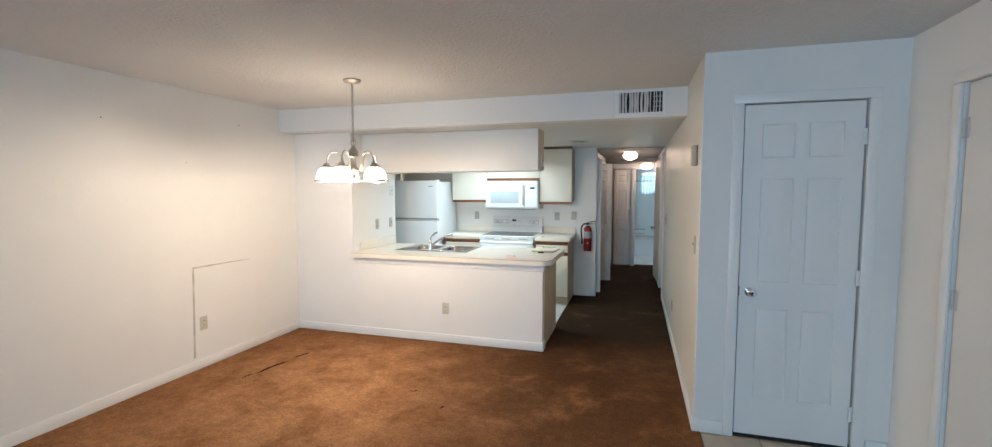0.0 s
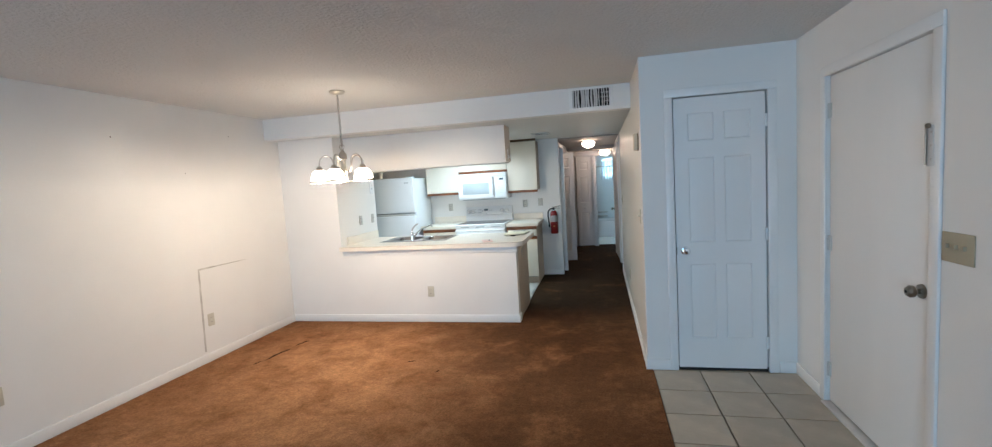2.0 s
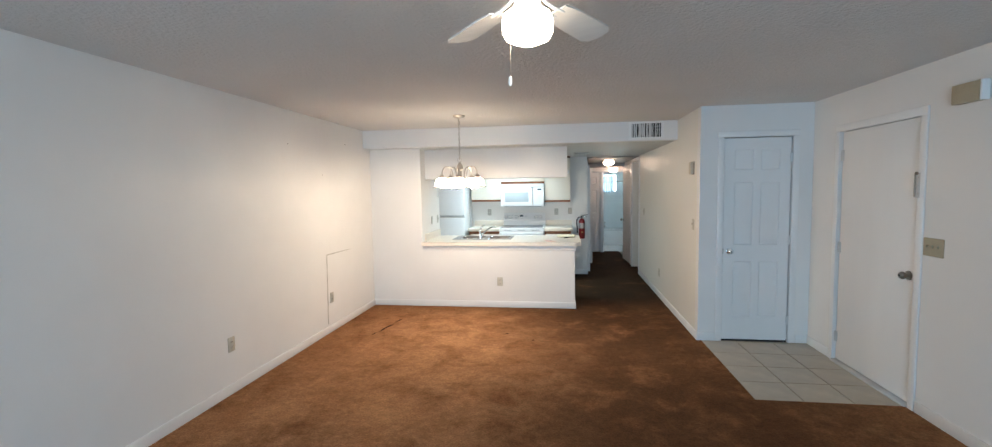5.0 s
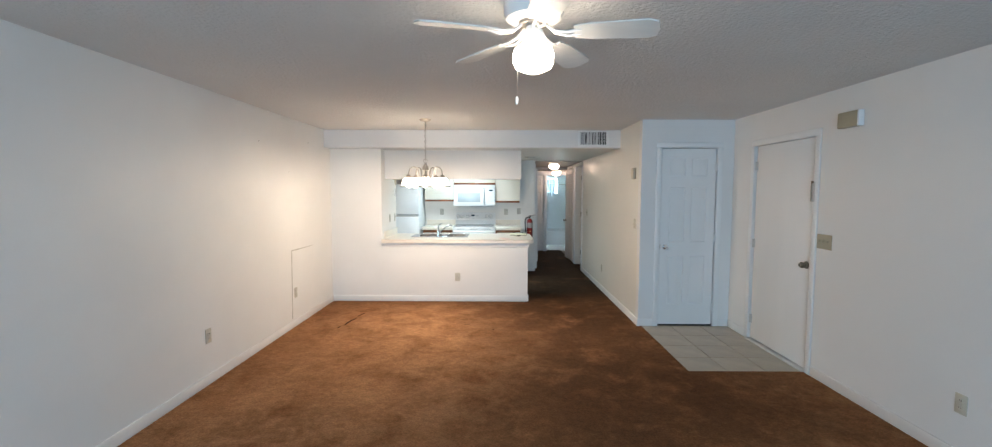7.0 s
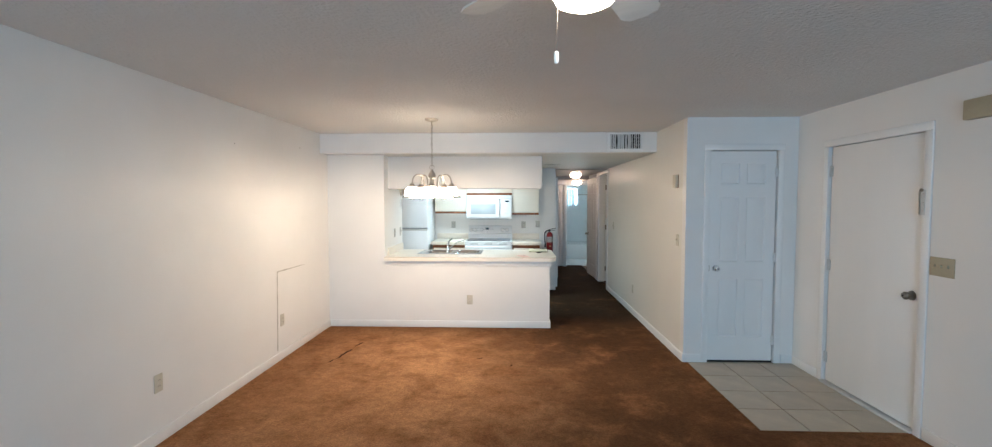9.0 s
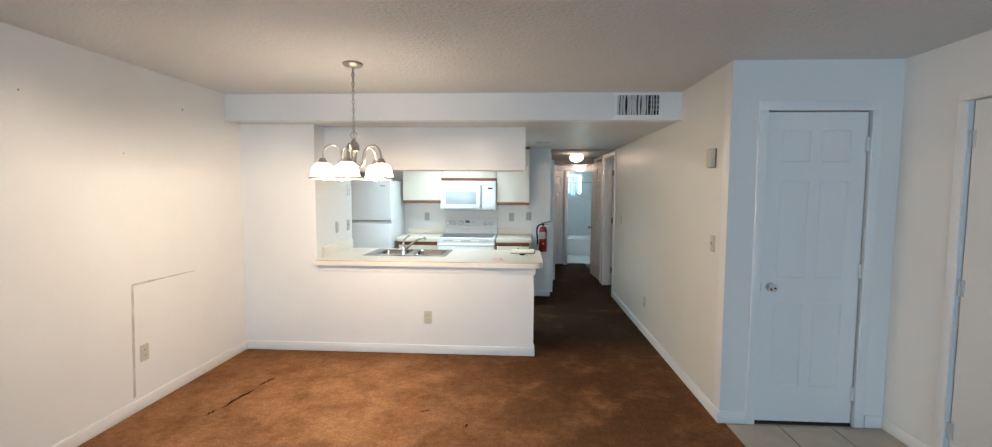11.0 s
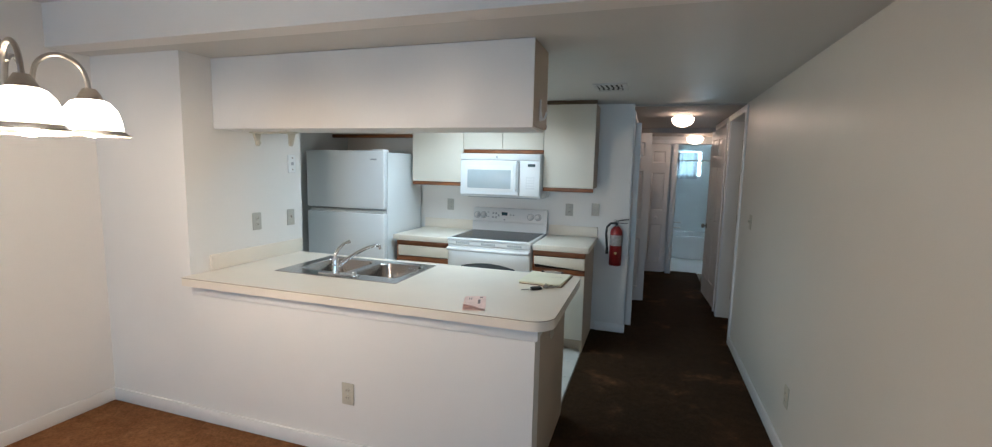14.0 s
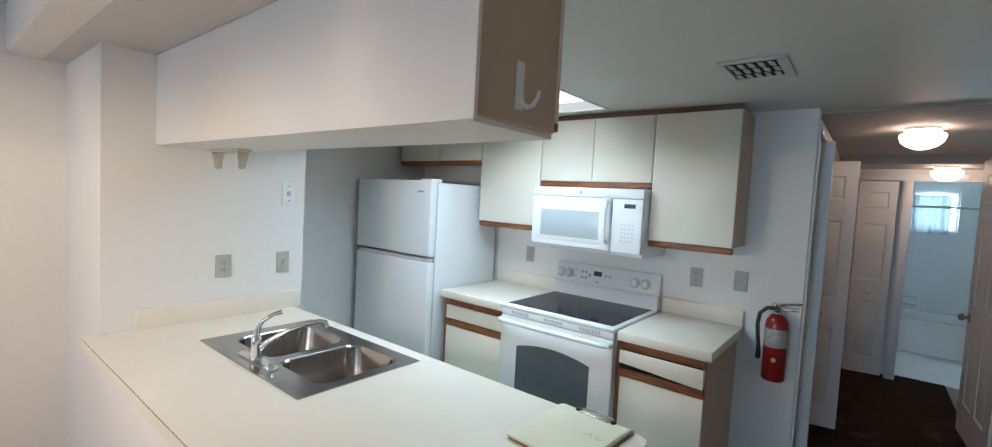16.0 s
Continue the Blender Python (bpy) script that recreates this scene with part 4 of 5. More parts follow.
def clipboard():
    t = thing("clipboard", pose(-0.682, 5.142, CT_Z1, 0, 0, -3), "clipboard with a cream paper pad on the counter", "clipboard")
    part("board", prism(rounded(-0.125, -0.155, 0.125, 0.155, 0.012, 3), 0.0, 0.004), M_BOARD, t)
    part("paper_pad", boxes((-0.124, -0.154, 0.0042, 0.118, 0.14, 0.0135), bevel=0.002), M_PAPER, t)
    bm = prism(rounded(-0.128, -0.158, 0.114, 0.13, 0.004, 2), 0.0138, 0.0146)
    for v in bm.verts:
        v.co.z += 0.004 * max(0.0, (v.co.x - 0.05) / 0.06) ** 2 * max(0.0, -v.co.y / 0.15)
    part("top_sheet", bm, M_PAPER, t)
    clip = part("clip", tube([(-0.062, 0.128, 0.017), (-0.055, 0.15, 0.017), (0.0, 0.156, 0.019), (0.055, 0.15, 0.017), (0.062, 0.128, 0.017)], 0.0024, 8), M_CHROME, t, "steel wire clip")
    part("clip_bar", boxes((-0.05, 0.118, 0.0147, 0.05, 0.146, 0.0185), bevel=0.0018), M_NICKEL, clip)
    for x in (-0.062, 0.062):
        part("clip_foot", lathe([(0.0, 0.025), (0.007, 0.024), (0.008, 0.0147)], 12, (x, 0.13, 0)), M_BLACK, clip)
    part("pen_mark", tube([(0.035, 0.0, 0.0155), (0.05, 0.022, 0.0155), (0.058, -0.004, 0.0155), (0.07, 0.018, 0.0155), (0.078, 0.0, 0.0155), (0.09, 0.012, 0.0155)], 0.0016, 5), M_INK, t)


clipboard()


def keys():
    t = thing("car_keys", pose(-0.69, 4.892, CT_Z1, 0, 0, 42) @ Matrix.Scale(1.2, 4), "bunch of keys with a black car key", "keys")
    part("key_head", prism(rounded(-0.026, -0.014, 0.026, 0.014, 0.011, 4), 0.001, 0.013, 0.003), M_DARK, t, "black plastic key head")
    part("blade", boxes((-0.075, -0.004, 0.005, -0.025, 0.004, 0.0075), bevel=0.001), M_NICKEL, t)
    part("ring", tube(arc((0.038, 0.006, 0.008), 0.018, 0, 345, 16, "xy"), 0.0017, 6), M_CHROME, t)
    for a, mat in ((15, M_BRASSY), (-32, M_NICKEL), (48, M_BRASSY), (-8, M_BRASSY), (-62, M_BRASSY)):
        bm = prism(rounded(0.0, -0.011, 0.022, 0.011, 0.01, 4), 0.0, 0.0022)
        block(bm, 0.02, -0.0035, 0.0, 0.052, 0.0035, 0.0022)
        bmesh.ops.transform(bm, matrix=pose(0.045, 0.006, 0.0015 + 0.0025 * abs(a) / 25, 0, -4, a), verts=bm.verts[:])
        part("house_key", bm, mat, t)


keys()


def slip():
    t = thing("paper_slip", pose(-0.903, 4.525, CT_Z1, 0, 0, 18), "pale pink printed paper slip lying on the counter", "paper")
    bm = bmesh.new()
    g = [[bm.verts.new((-0.056 + 0.104 * i / 6, -0.116 + 0.21 * j / 8, 0.0015 + 0.002 * max(0, noise.noise((i * 0.5, j * 0.5, 3))))) for j in range(9)] for i in range(7)]
    for i in range(6):
        for j in range(8):
            bm.faces.new((g[i][j], g[i + 1][j], g[i + 1][j + 1], g[i][j + 1]))
    bmesh.ops.solidify(bm, geom=bm.faces[:], thickness=0.0006)
    part("under_sheet", bm, M_PINK, t, "pink under sheet")
    label = part("white_label", prism([(-0.05, 0.108), (-0.052, -0.03), (-0.02, -0.052), (0.051, -0.11), (0.05, 0.112)], 0.0042, 0.0052), M_PINKWHITE, t, "pale printed label")
    for x0, y0, x1, y1 in ((0.012, -0.02, 0.024, 0.048), (-0.032, 0.05, -0.028, 0.082), (-0.022, 0.045, -0.018, 0.08), (0.02, 0.078, 0.034, 0.096)):
        part("print_block", boxes((x0, y0, 0.0053, x1, y1, 0.0056)), M_INK, label)


slip()


def peninsula_cabinet():
    t = thing("peninsula_cabinet", Matrix(), "painted base cabinet under the breakfast counter", "cabinet")
    part("end_panel", boxes((-0.604, PEN_Y + 0.112, 0.0, -0.586, 5.25, CT_Z0 - 0.001), bevel=0.002), M_CABSIDE, t)
    part("body", boxes((-2.60, PEN_Y + 0.112, 0.1, SX0 - 0.005, 5.23, CT_Z0 - 0.001), (SX1 + 0.005, PEN_Y + 0.112, 0.1, -0.605, 5.23, CT_Z0 - 0.001), (SX0 - 0.005, PEN_Y + 0.112, 0.1, SX1 + 0.005, 5.23, 0.66)), M_CAB, t)
    part("toe_kick", boxes((-2.60, PEN_Y + 0.12, 0.0, -0.605, 5.17, 0.1)), M_DARK, t)


peninsula_cabinet()


def overhead():
    x0, x1, y0, y1, z0, z1 = -2.608, -0.672, 4.625, 4.945, 1.715, LOW - 0.002
    t = thing("overhead_cabinet", Matrix(), "white-backed cabinet hanging from the ceiling over the counter", "cabinet")
    part("back_panel", boxes((x0, y0, z0, x1, y0 + 0.012, z1), bevel=0.0015), M_WALL, t)
    part("side_panel", boxes((x1 - 0.018, y0 + 0.0125, z0 + 0.012, x1 - 0.001, y1 - 0.02, z1)), M_CABSIDE, t, "tan laminate cabinet side")
    part("bottom_panel", boxes((x0, y0 + 0.0125, z0, x1 - 0.019, y1 - 0.002, z0 + 0.016)), M_WALL, t)
    n = 4
    w = (x1 - x0) / n
    for i in range(n):
        d = part("door", boxes((x0 + i * w + 0.002, y1 - 0.019, z0 + 0.04, x0 + (i + 1) * w - 0.002, y1, z1 - 0.02), bevel=0.002), M_CAB, t)
        part("door_rail", boxes((x0 + i * w + 0.002, y1 - 0.019, z0 + 0.018, x0 + (i + 1) * w - 0.002, y1 + 0.002, z0 + 0.039), bevel=0.003), M_OAK, d, "stained oak finger rail")
    hook = part("hook", tube([(x1 + 0.004, 4.772, 1.80), (x1 + 0.006, 4.775, 1.775), (x1 + 0.010, 4.788, 1.766), (x1 + 0.016, 4.804, 1.772), (x1 + 0.02, 4.815, 1.79), (x1 + 0.022, 4.818, 1.806)], [0.006, 0.006, 0.006, 0.0055, 0.005, 0.0045], 10), M_TRIM, t, "white plastic hook")
    part("hook_plate", boxes((x1 - 0.001, 4.757, 1.757, x1 + 0.005, 4.783, 1.862), bevel=0.002), M_TRIM, hook)


overhead()


def towel_holder():
    t = thing("paper_towel_holder", pose(-2.378, 4.85, 1.714), "cream plastic paper towel holder under the cabinet", "towel holder")
    part("base", boxes((-0.165, -0.03, -0.010, 0.165, 0.03, 0.0), bevel=0.003), M_PLATE, t)
    for x, s in ((-0.135, 1), (0.135, -1)):
        bm = bmesh.new()
        rows = []
        for h, wide in ((-0.008, 0.030), (-0.03, 0.024), (-0.055, 0.018), (-0.078, 0.017), (-0.088, 0.010)):
            c = x - s * 0.10 * (h + 0.008)
            rows.append([bm.verts.new((c + a * 0.007, k * wide, h)) for a, k in ((-1, -1), (1, -1), (1, 1), (-1, 1))])
        for p, q in zip(rows, rows[1:]):
            for k in range(4):
                bm.faces.new((p[k], p[(k + 1) % 4], q[(k + 1) % 4], q[k]))
        bm.faces.new(rows[0]), bm.faces.new(rows[-1])
        bmesh.ops.recalc_face_normals(bm, faces=bm.faces[:])
        bmesh.ops.bevel(bm, geom=bm.edges[:], offset=0.003, segments=2, affect="EDGES", clamp_overlap=True)
        arm = part("arm", bm, M_PLATE, t)
        part("boss", lathe([(0.0, 0.013), (0.010, 0.012), (0.013, 0.0), (0.013, -0.004)], 16, (0, 0, 0), "x"), M_PLATE, arm).location = (x + s * 0.012, 0, -0.068)


towel_holder()


# ---- kitchen cabinets and appliances ----
def upper(x0, x1, z0, doors, label, side=False):
    y0, z1 = 6.60, 2.085
    t = thing("wall_cabinet", pose(x0, y0, z0), label, "cabinet", "kitchen wall cabinets")
    w, h, dep = x1 - x0, z1 - z0, KBACK - y0 - 0.002
    part("body", boxes((0.001, 0.02, 0.036, w - 0.001, dep, h)), M_CABSIDE if side else M_CAB, t)
    part("underside_rail", boxes((0.001, 0.006, 0.0, w - 0.001, 0.03, 0.034), bevel=0.003), M_OAK, t, "stained oak finger rail")
    # Dark brown strip added to draw the shaded gap below the ceiling.
    part("top_filler", boxes((0.0, 0.03, h, w, 0.05, h + LOW - z1 - 0.001)), M_BOARD, t)
    for i in range(doors):
        part("door", boxes((w * i / doors + 0.0018, 0.0, 0.037, w * (i + 1) / doors - 0.0018, 0.019, h - 0.002), bevel=0.0018), M_CAB, t, "almond laminate door")
    return t


upper(-3.28, -2.352, 1.795, 2, "short almond laminate cabinet with an oak rail over the fridge")
upper(-2.350, -1.817, 1.345, 1, "almond laminate wall cabinet with an oak rail")
upper(-1.815, -1.050, 1.655, 2, "short two-door almond cabinet over the microwave")
upper(-1.048, -0.600, 1.325, 1, "almond laminate wall cabinet with a tan side", True)


def base(x0, x1, label, ajar=0.0, side=False):
    y0 = 6.27
    w, dep = x1 - x0, KBACK - y0 - 0.002
    t = thing("base_cabinet", pose(x0, y0, 0), label, "cabinet", "kitchen base cabinets")
    part("body", boxes((0.002, 0.02, 0.1, w - 0.019, dep, 0.844)), M_DARK, t)
    part("end_panel", boxes((w - 0.018, 0.018, 0.0, w, dep, 0.844)), M_CABSIDE if side else M_CAB, t, "tan laminate end panel" if side else "")
    part("toe_kick", boxes((0.002, 0.075, 0.0, w - 0.019, 0.09, 0.1)), M_CABSIDE, t)
    part("top_rail", boxes((0.0, 0.0, 0.80, w, 0.02, 0.842), bevel=0.003), M_OAK, t, "stained oak rail")
    part("stile", boxes((0.0, 0.004, 0.1, 0.016, 0.02, 0.7995)), M_OAK, t, "stained oak stile")
    front = boxes((0.018, -0.003 - ajar, 0.704, w - 0.002, 0.016 - ajar, 0.797), bevel=0.002)
    if ajar:
        for v in front.verts:
            if v.co.z < 0.75:
                v.co.z += 0.030 * (w - v.co.x) / w
    d = part("drawer_front", front, M_CAB, t, "almond laminate drawer front")
    bm = boxes((0.0, -0.002, 0.655, w, 0.02, 0.697), bevel=0.003)
    part("finger_rail", bm, M_OAK, t, "stained oak finger rail")
    part("door", boxes((0.018, 0.0, 0.108, w - 0.002, 0.019, 0.652), bevel=0.002), M_CAB, t, "almond laminate door")
    if ajar:
        part("drawer_box", boxes((0.03, 0.018 - ajar, 0.742, w - 0.03, 0.3, 0.785)), M_CAB, d)
    return t


base(-2.335, -1.812, "almond base cabinet with oak rails beside the fridge")
base(-1.040, -0.600, "almond base cabinet with its drawer pulled slightly open", 0.02, True)


def kitchen_top(x0, x1, label):
    t = thing("kitchen_counter", Matrix(), label, "countertop", "kitchen counters")
    part("slab", boxes((x0, 6.245, 0.846, x1, KBACK - 0.001, 0.895), bevel=0.004), M_LAMINATE, t)
    part("backsplash", boxes((x0 + 0.002, KBACK - 0.02, 0.895, x1 - 0.002, KBACK - 0.001, 0.99), bevel=0.003), M_LAMINATE, t)


kitchen_top(-2.36, -1.813, "short cream laminate counter beside the stove and fridge")
kitchen_top(-1.040, -0.572, "short cream laminate counter at the end wall")


def stove():
    t = thing("stove", pose(-1.808, 6.225, 0), "white electric range with a black ceramic cooktop", "stove")
    w = 0.762
    part("body", boxes((0.004, 0.045, 0.02, w - 0.004, 0.68, 0.885), bevel=0.004), M_APPL, t)
    top = part("cooktop", boxes((0.0, 0.0, 0.884, w, 0.625, 0.906), bevel=0.007, segments=3), M_APPL, t)
    part("glass", boxes((0.03, 0.045, 0.9062, w - 0.03, 0.60, 0.9085)), M_DARKGLASS, top, "black ceramic glass")
    for x, y, r in ((0.2, 0.17, 0.105), (0.56, 0.17, 0.08), (0.2, 0.45, 0.08), (0.56, 0.45, 0.105)):
        part("burner_ring", tube([(x + r * math.cos(a), y + r * math.sin(a), 0.9084) for a in [2 * math.pi * k / 36 for k in range(36)]], 0.0008, 4, closed=True), M_GREYGLASS, top)
    part("vent_strip", boxes((0.006, 0.004, 0.845, w - 0.006, 0.05, 0.883), bevel=0.003), M_APPL, t)
    for i in range(3):
        for k in range(7):
            part("vent_slot", boxes((0.085 + i * 0.235 + k * 0.0185, 0.0025, 0.856, 0.098 + i * 0.235 + k * 0.0185, 0.0045, 0.874)), M_GREY, t)
    d = part("oven_door", boxes((0.006, 0.006, 0.20, w - 0.006, 0.044, 0.842), bevel=0.008), M_APPL, t)
    xs = [0.135 + 0.49 * k / 14 for k in range(15)]
    arch = [(x, 0.665 + 0.035 * (1 - ((x - 0.38) / 0.245) ** 2)) for x in xs]
    bm = bmesh.new()
    front = [bm.verts.new((x, 0.0035, z)) for x, z in arch] + [bm.verts.new((0.625, 0.0035, 0.38)), bm.verts.new((0.135, 0.0035, 0.38))]
    back = [bm.verts.new((v.co.x, 0.008, v.co.z)) for v in front]
    bm.faces.new(front)
    for i in range(len(front)):
        bm.faces.new((front[i], front[(i + 1) % len(front)], back[(i + 1) % len(front)], back[i]))
    bmesh.ops.recalc_face_normals(bm, faces=bm.faces[:])
    part("oven_window", bm, M_GREYGLASS, d, "dark grey arched oven window")
    part("handle", tube([(0.02, 0.006, 0.812), (0.022, -0.03, 0.814), (0.06, -0.042, 0.815), (w / 2, -0.048, 0.815), (w - 0.06, -0.042, 0.815), (w - 0.022, -0.03, 0.814), (w - 0.02, 0.006, 0.812)], 0.0155, 12), M_APPL, d, "white tubular oven handle")
    part("drawer", boxes((0.006, 0.01, 0.04, w - 0.006, 0.044, 0.192), bevel=0.006), M_APPL, t)
    bm = bmesh.new()
    side = [(0.615, 0.905), (0.612, 0.99), (0.632, 1.0), (0.648, 1.11), (0.66, 1.128), (0.682, 1.128), (0.684, 0.905)]
    a = [bm.verts.new((0.004, y, z)) for y, z in side]
    b = [bm.verts.new((w - 0.004, y, z)) for y, z in side]
    bm.faces.new(a), bm.faces.new(b)
    for i in range(len(side)):
        bm.faces.new((a[i], a[(i + 1) % len(side)], b[(i + 1) % len(side)], b[i]))
    bmesh.ops.recalc_face_normals(bm, faces=bm.faces[:])
    bmesh.ops.bevel(bm, geom=bm.edges[:], offset=0.004, segments=2, affect="EDGES")
    guard = part("backguard", bm, M_APPL, t)
    lean = pose(0, 0.64, 1.055, -8.3)
    for x in (0.045, 0.115, 0.595, 0.668):
        bm = lathe([(0.0, -0.026), (0.019, -0.025), (0.022, -0.006), (0.027, -0.002), (0.027, 0.004)], 20, (x, 0, 0), "y")
        block(bm, x - 0.004, -0.031, -0.019, x + 0.004, -0.02, 0.019, 0.001)
        bmesh.ops.transform(bm, matrix=lean, verts=bm.verts[:])
        part("knob", bm, M_TRIM, guard, "white control knob")
        ring = tube([(x + 0.031 * math.cos(a), 0.0, 0.031 * math.sin(a)) for a in [2 * math.pi * k / 24 for k in range(24)]], 0.0028, 5, closed=True)
        bmesh.ops.transform(ring, matrix=lean, verts=ring.verts[:])
        part("dial_marks", ring, M_GREY, guard)
    for name, mat, d in (("display", M_DISPLAY, (0.30, 0.003, 0.36, 0.035)), ("button_pad", M_GREY, (0.205, 0.012, 0.222, 0.03)), ("button_pad", M_GREY, (0.235, 0.012, 0.252, 0.03)), ("button_pad", M_GREY, (0.205, -0.028, 0.222, -0.01)), ("button_pad", M_GREY, (0.235, -0.028, 0.252, -0.01)), ("button_pad", M_GREY, (0.262, -0.008, 0.278, 0.012)), ("button_pad", M_GREY, (0.385, 0.005, 0.402, 0.016)), ("button_pad", M_GREY, (0.415, 0.005, 0.432, 0.016)), ("button_pad", M_GREY, (0.155, 0.024, 0.168, 0.034)), ("button_pad", M_GREY, (0.155, -0.02, 0.168, -0.01)), ("maker_mark", M_GREY, (0.325, -0.045, 0.34, -0.032))):
        bm = boxes((d[0], -0.0025, d[1], d[2], 0.002, d[3]), bevel=0.0006)
        bmesh.ops.transform(bm, matrix=lean, verts=bm.verts[:])
        part(name, bm, mat, guard)


stove()


def microwave():
    t = thing("microwave", pose(-1.812, 6.515, 1.255), "white over-the-range microwave with a pale window", "microwave")
    w, h = 0.76, 0.395
    part("body", boxes((0.0, 0.03, 0.0, w, KBACK - 6.517, h), bevel=0.004), M_APPL, t)
    part("grille", boxes((0.004, 0.004, h - 0.058, w - 0.004, 0.032, h), bevel=0.006), M_APPL, t)
    d = part("door", boxes((0.004, 0.0, 0.02, 0.565, 0.031, h - 0.061), bevel=0.009, segments=3), M_APPL, t)
    part("window_frame", boxes((0.05, -0.0025, 0.055, 0.515, 0.004, h - 0.105), bevel=0.003), M_TRIM, d)
    part("window", boxes((0.075, -0.004, 0.082, 0.49, 0.002, h - 0.145), bevel=0.002), M_MWGLASS, d, "pale grey mesh window")
    part("handle", tube([(0.545, 0.002, 0.07), (0.545, -0.032, 0.085), (0.545, -0.042, 0.14), (0.545, -0.044, 0.2), (0.545, -0.042, 0.27), (0.545, -0.032, 0.315), (0.545, 0.002, 0.328)], 0.011, 12), M_APPL, d, "white curved handle")
    c = part("control_panel", boxes((0.569, 0.0, 0.02, w - 0.004, 0.031, h - 0.061), bevel=0.008), M_APPL, t)
    part("display", boxes((0.645, -0.002, h - 0.112, 0.712, 0.002, h - 0.088), bevel=0.001), M_DISPLAY, c, "dark digital display")
    for i in range(5):
        for k in range(4):
            part("key", boxes((0.63 + k * 0.022, -0.0015, 0.085 + i * 0.024, 0.642 + k * 0.022, 0.002, 0.095 + i * 0.024)), M_FAINT, c)
    part("maker_mark", lathe([(0.0, -0.001), (0.011, -0.0008), (0.011, 0.004)], 18, (0.355, 0.003, h - 0.03), "y"), M_GREY, t)
    part("underside_vent", boxes((0.05, 0.08, -0.006, w - 0.05, 0.34, 0.0)), M_GREYGLASS, t)


microwave()


def fridge():
    t = thing("refrigerator", pose(-3.222, 6.14, 0), "white top-freezer refrigerator in the kitchen corner", "refrigerator")
    w, h = 0.835, 1.652
    part("cabinet", boxes((0.004, 0.068, 0.03, w - 0.004, 0.72, h - 0.012), bevel=0.006), M_FRIDGE, t)
    part("gasket", boxes((0.014, 0.058, 0.05, w - 0.014, 0.068, h - 0.02)), M_GREY, t)
    fz = part("freezer_door", boxes((0.0, 0.0, 1.125, w, 0.058, h), bevel=0.012, segments=3), M_FRIDGE, t)
    part("maker_mark", boxes((w - 0.14, -0.001, h - 0.085, w - 0.075, 0.002, h - 0.072)), M_GREY, fz)
    dr = part("fridge_door", boxes((0.0, 0.0, 0.06, w, 0.058, 1.085), bevel=0.012, segments=3), M_FRIDGE, t)
    part("handle_recess", boxes((0.03, 0.006, 1.084, w - 0.012, 0.05, 1.11), bevel=0.004), M_VENT, dr, "grey recessed handle strip")
    part("hinge_cover", boxes((w - 0.13, 0.01, h - 0.012, w - 0.015, 0.11, h + 0.012), bevel=0.006), M_FRIDGE, t)
    part("kick_plate", boxes((0.01, 0.03, 0.0, w - 0.01, 0.1, 0.055)), M_GREY, t)


fridge()


def extinguisher():
    t = thing("fire_extinguisher", pose(-0.398, 6.832, 0.66), "red fire extinguisher hanging on the kitchen end wall", "fire extinguisher")
    part("cylinder", lathe([(0.0, 0.0), (0.05, 0.001), (0.056, 0.01), (0.056, 0.285), (0.051, 0.322), (0.032, 0.352), (0.019, 0.36), (0.0, 0.362)], 32), M_RED, t)
    part("label", lathe([(0.0566, 0.185), (0.0569, 0.187), (0.0569, 0.28), (0.0566, 0.282)], 32), M_LABEL, t, "silver printed instruction label")
    part("seal", lathe([(0.0, -0.0585), (0.012, -0.058), (0.012, -0.050)], 14, (0.004, 0.0, 0.12), "y"), M_GOLD, t, "gold round seal")
    v = part("valve", lathe([(0.0, 0.355), (0.016, 0.357), (0.016, 0.39), (0.02, 0.395), (0.012, 0.41), (0.0, 0.412)], 18), M_CHROME, t)
    part("grip", boxes((-0.012, -0.012, 0.386, 0.095, 0.012, 0.394), bevel=0.003), M_CHROME, v)
    part("squeeze_lever", tube([(-0.01, 0, 0.405), (0.04, 0, 0.418), (0.105, 0, 0.428)], 0.007, 8), M_CHROME, v)
    part("pull_pin", tube(arc((-0.012, -0.02, 0.408), 0.012, 0, 340, 12), 0.0016, 6), M_BLACK, v)
    part("gauge", lathe([(0.0, -0.028), (0.013, -0.027), (0.014, -0.014)], 16, (0, 0, 0.38), "y"), M_BLACK, v)
    part("hose", tube([(-0.012, 0, 0.385), (-0.05, -0.01, 0.385), (-0.083, -0.012, 0.35), (-0.09, -0.01, 0.29), (-0.084, -0.008, 0.22), (-0.078, -0.004, 0.16)], 0.0105, 10), M_BLACK, t, "black rubber hose")
    part("nozzle", lathe([(0.011, 0.10), (0.014, 0.11), (0.011, 0.165)], 14, (-0.077, -0.004, 0)), M_BLACK, t)
    part("bracket", boxes((-0.012, 0.062, 0.2, 0.012, 0.083, 0.40), bevel=0.002), M_NICKEL, t)


extinguisher()


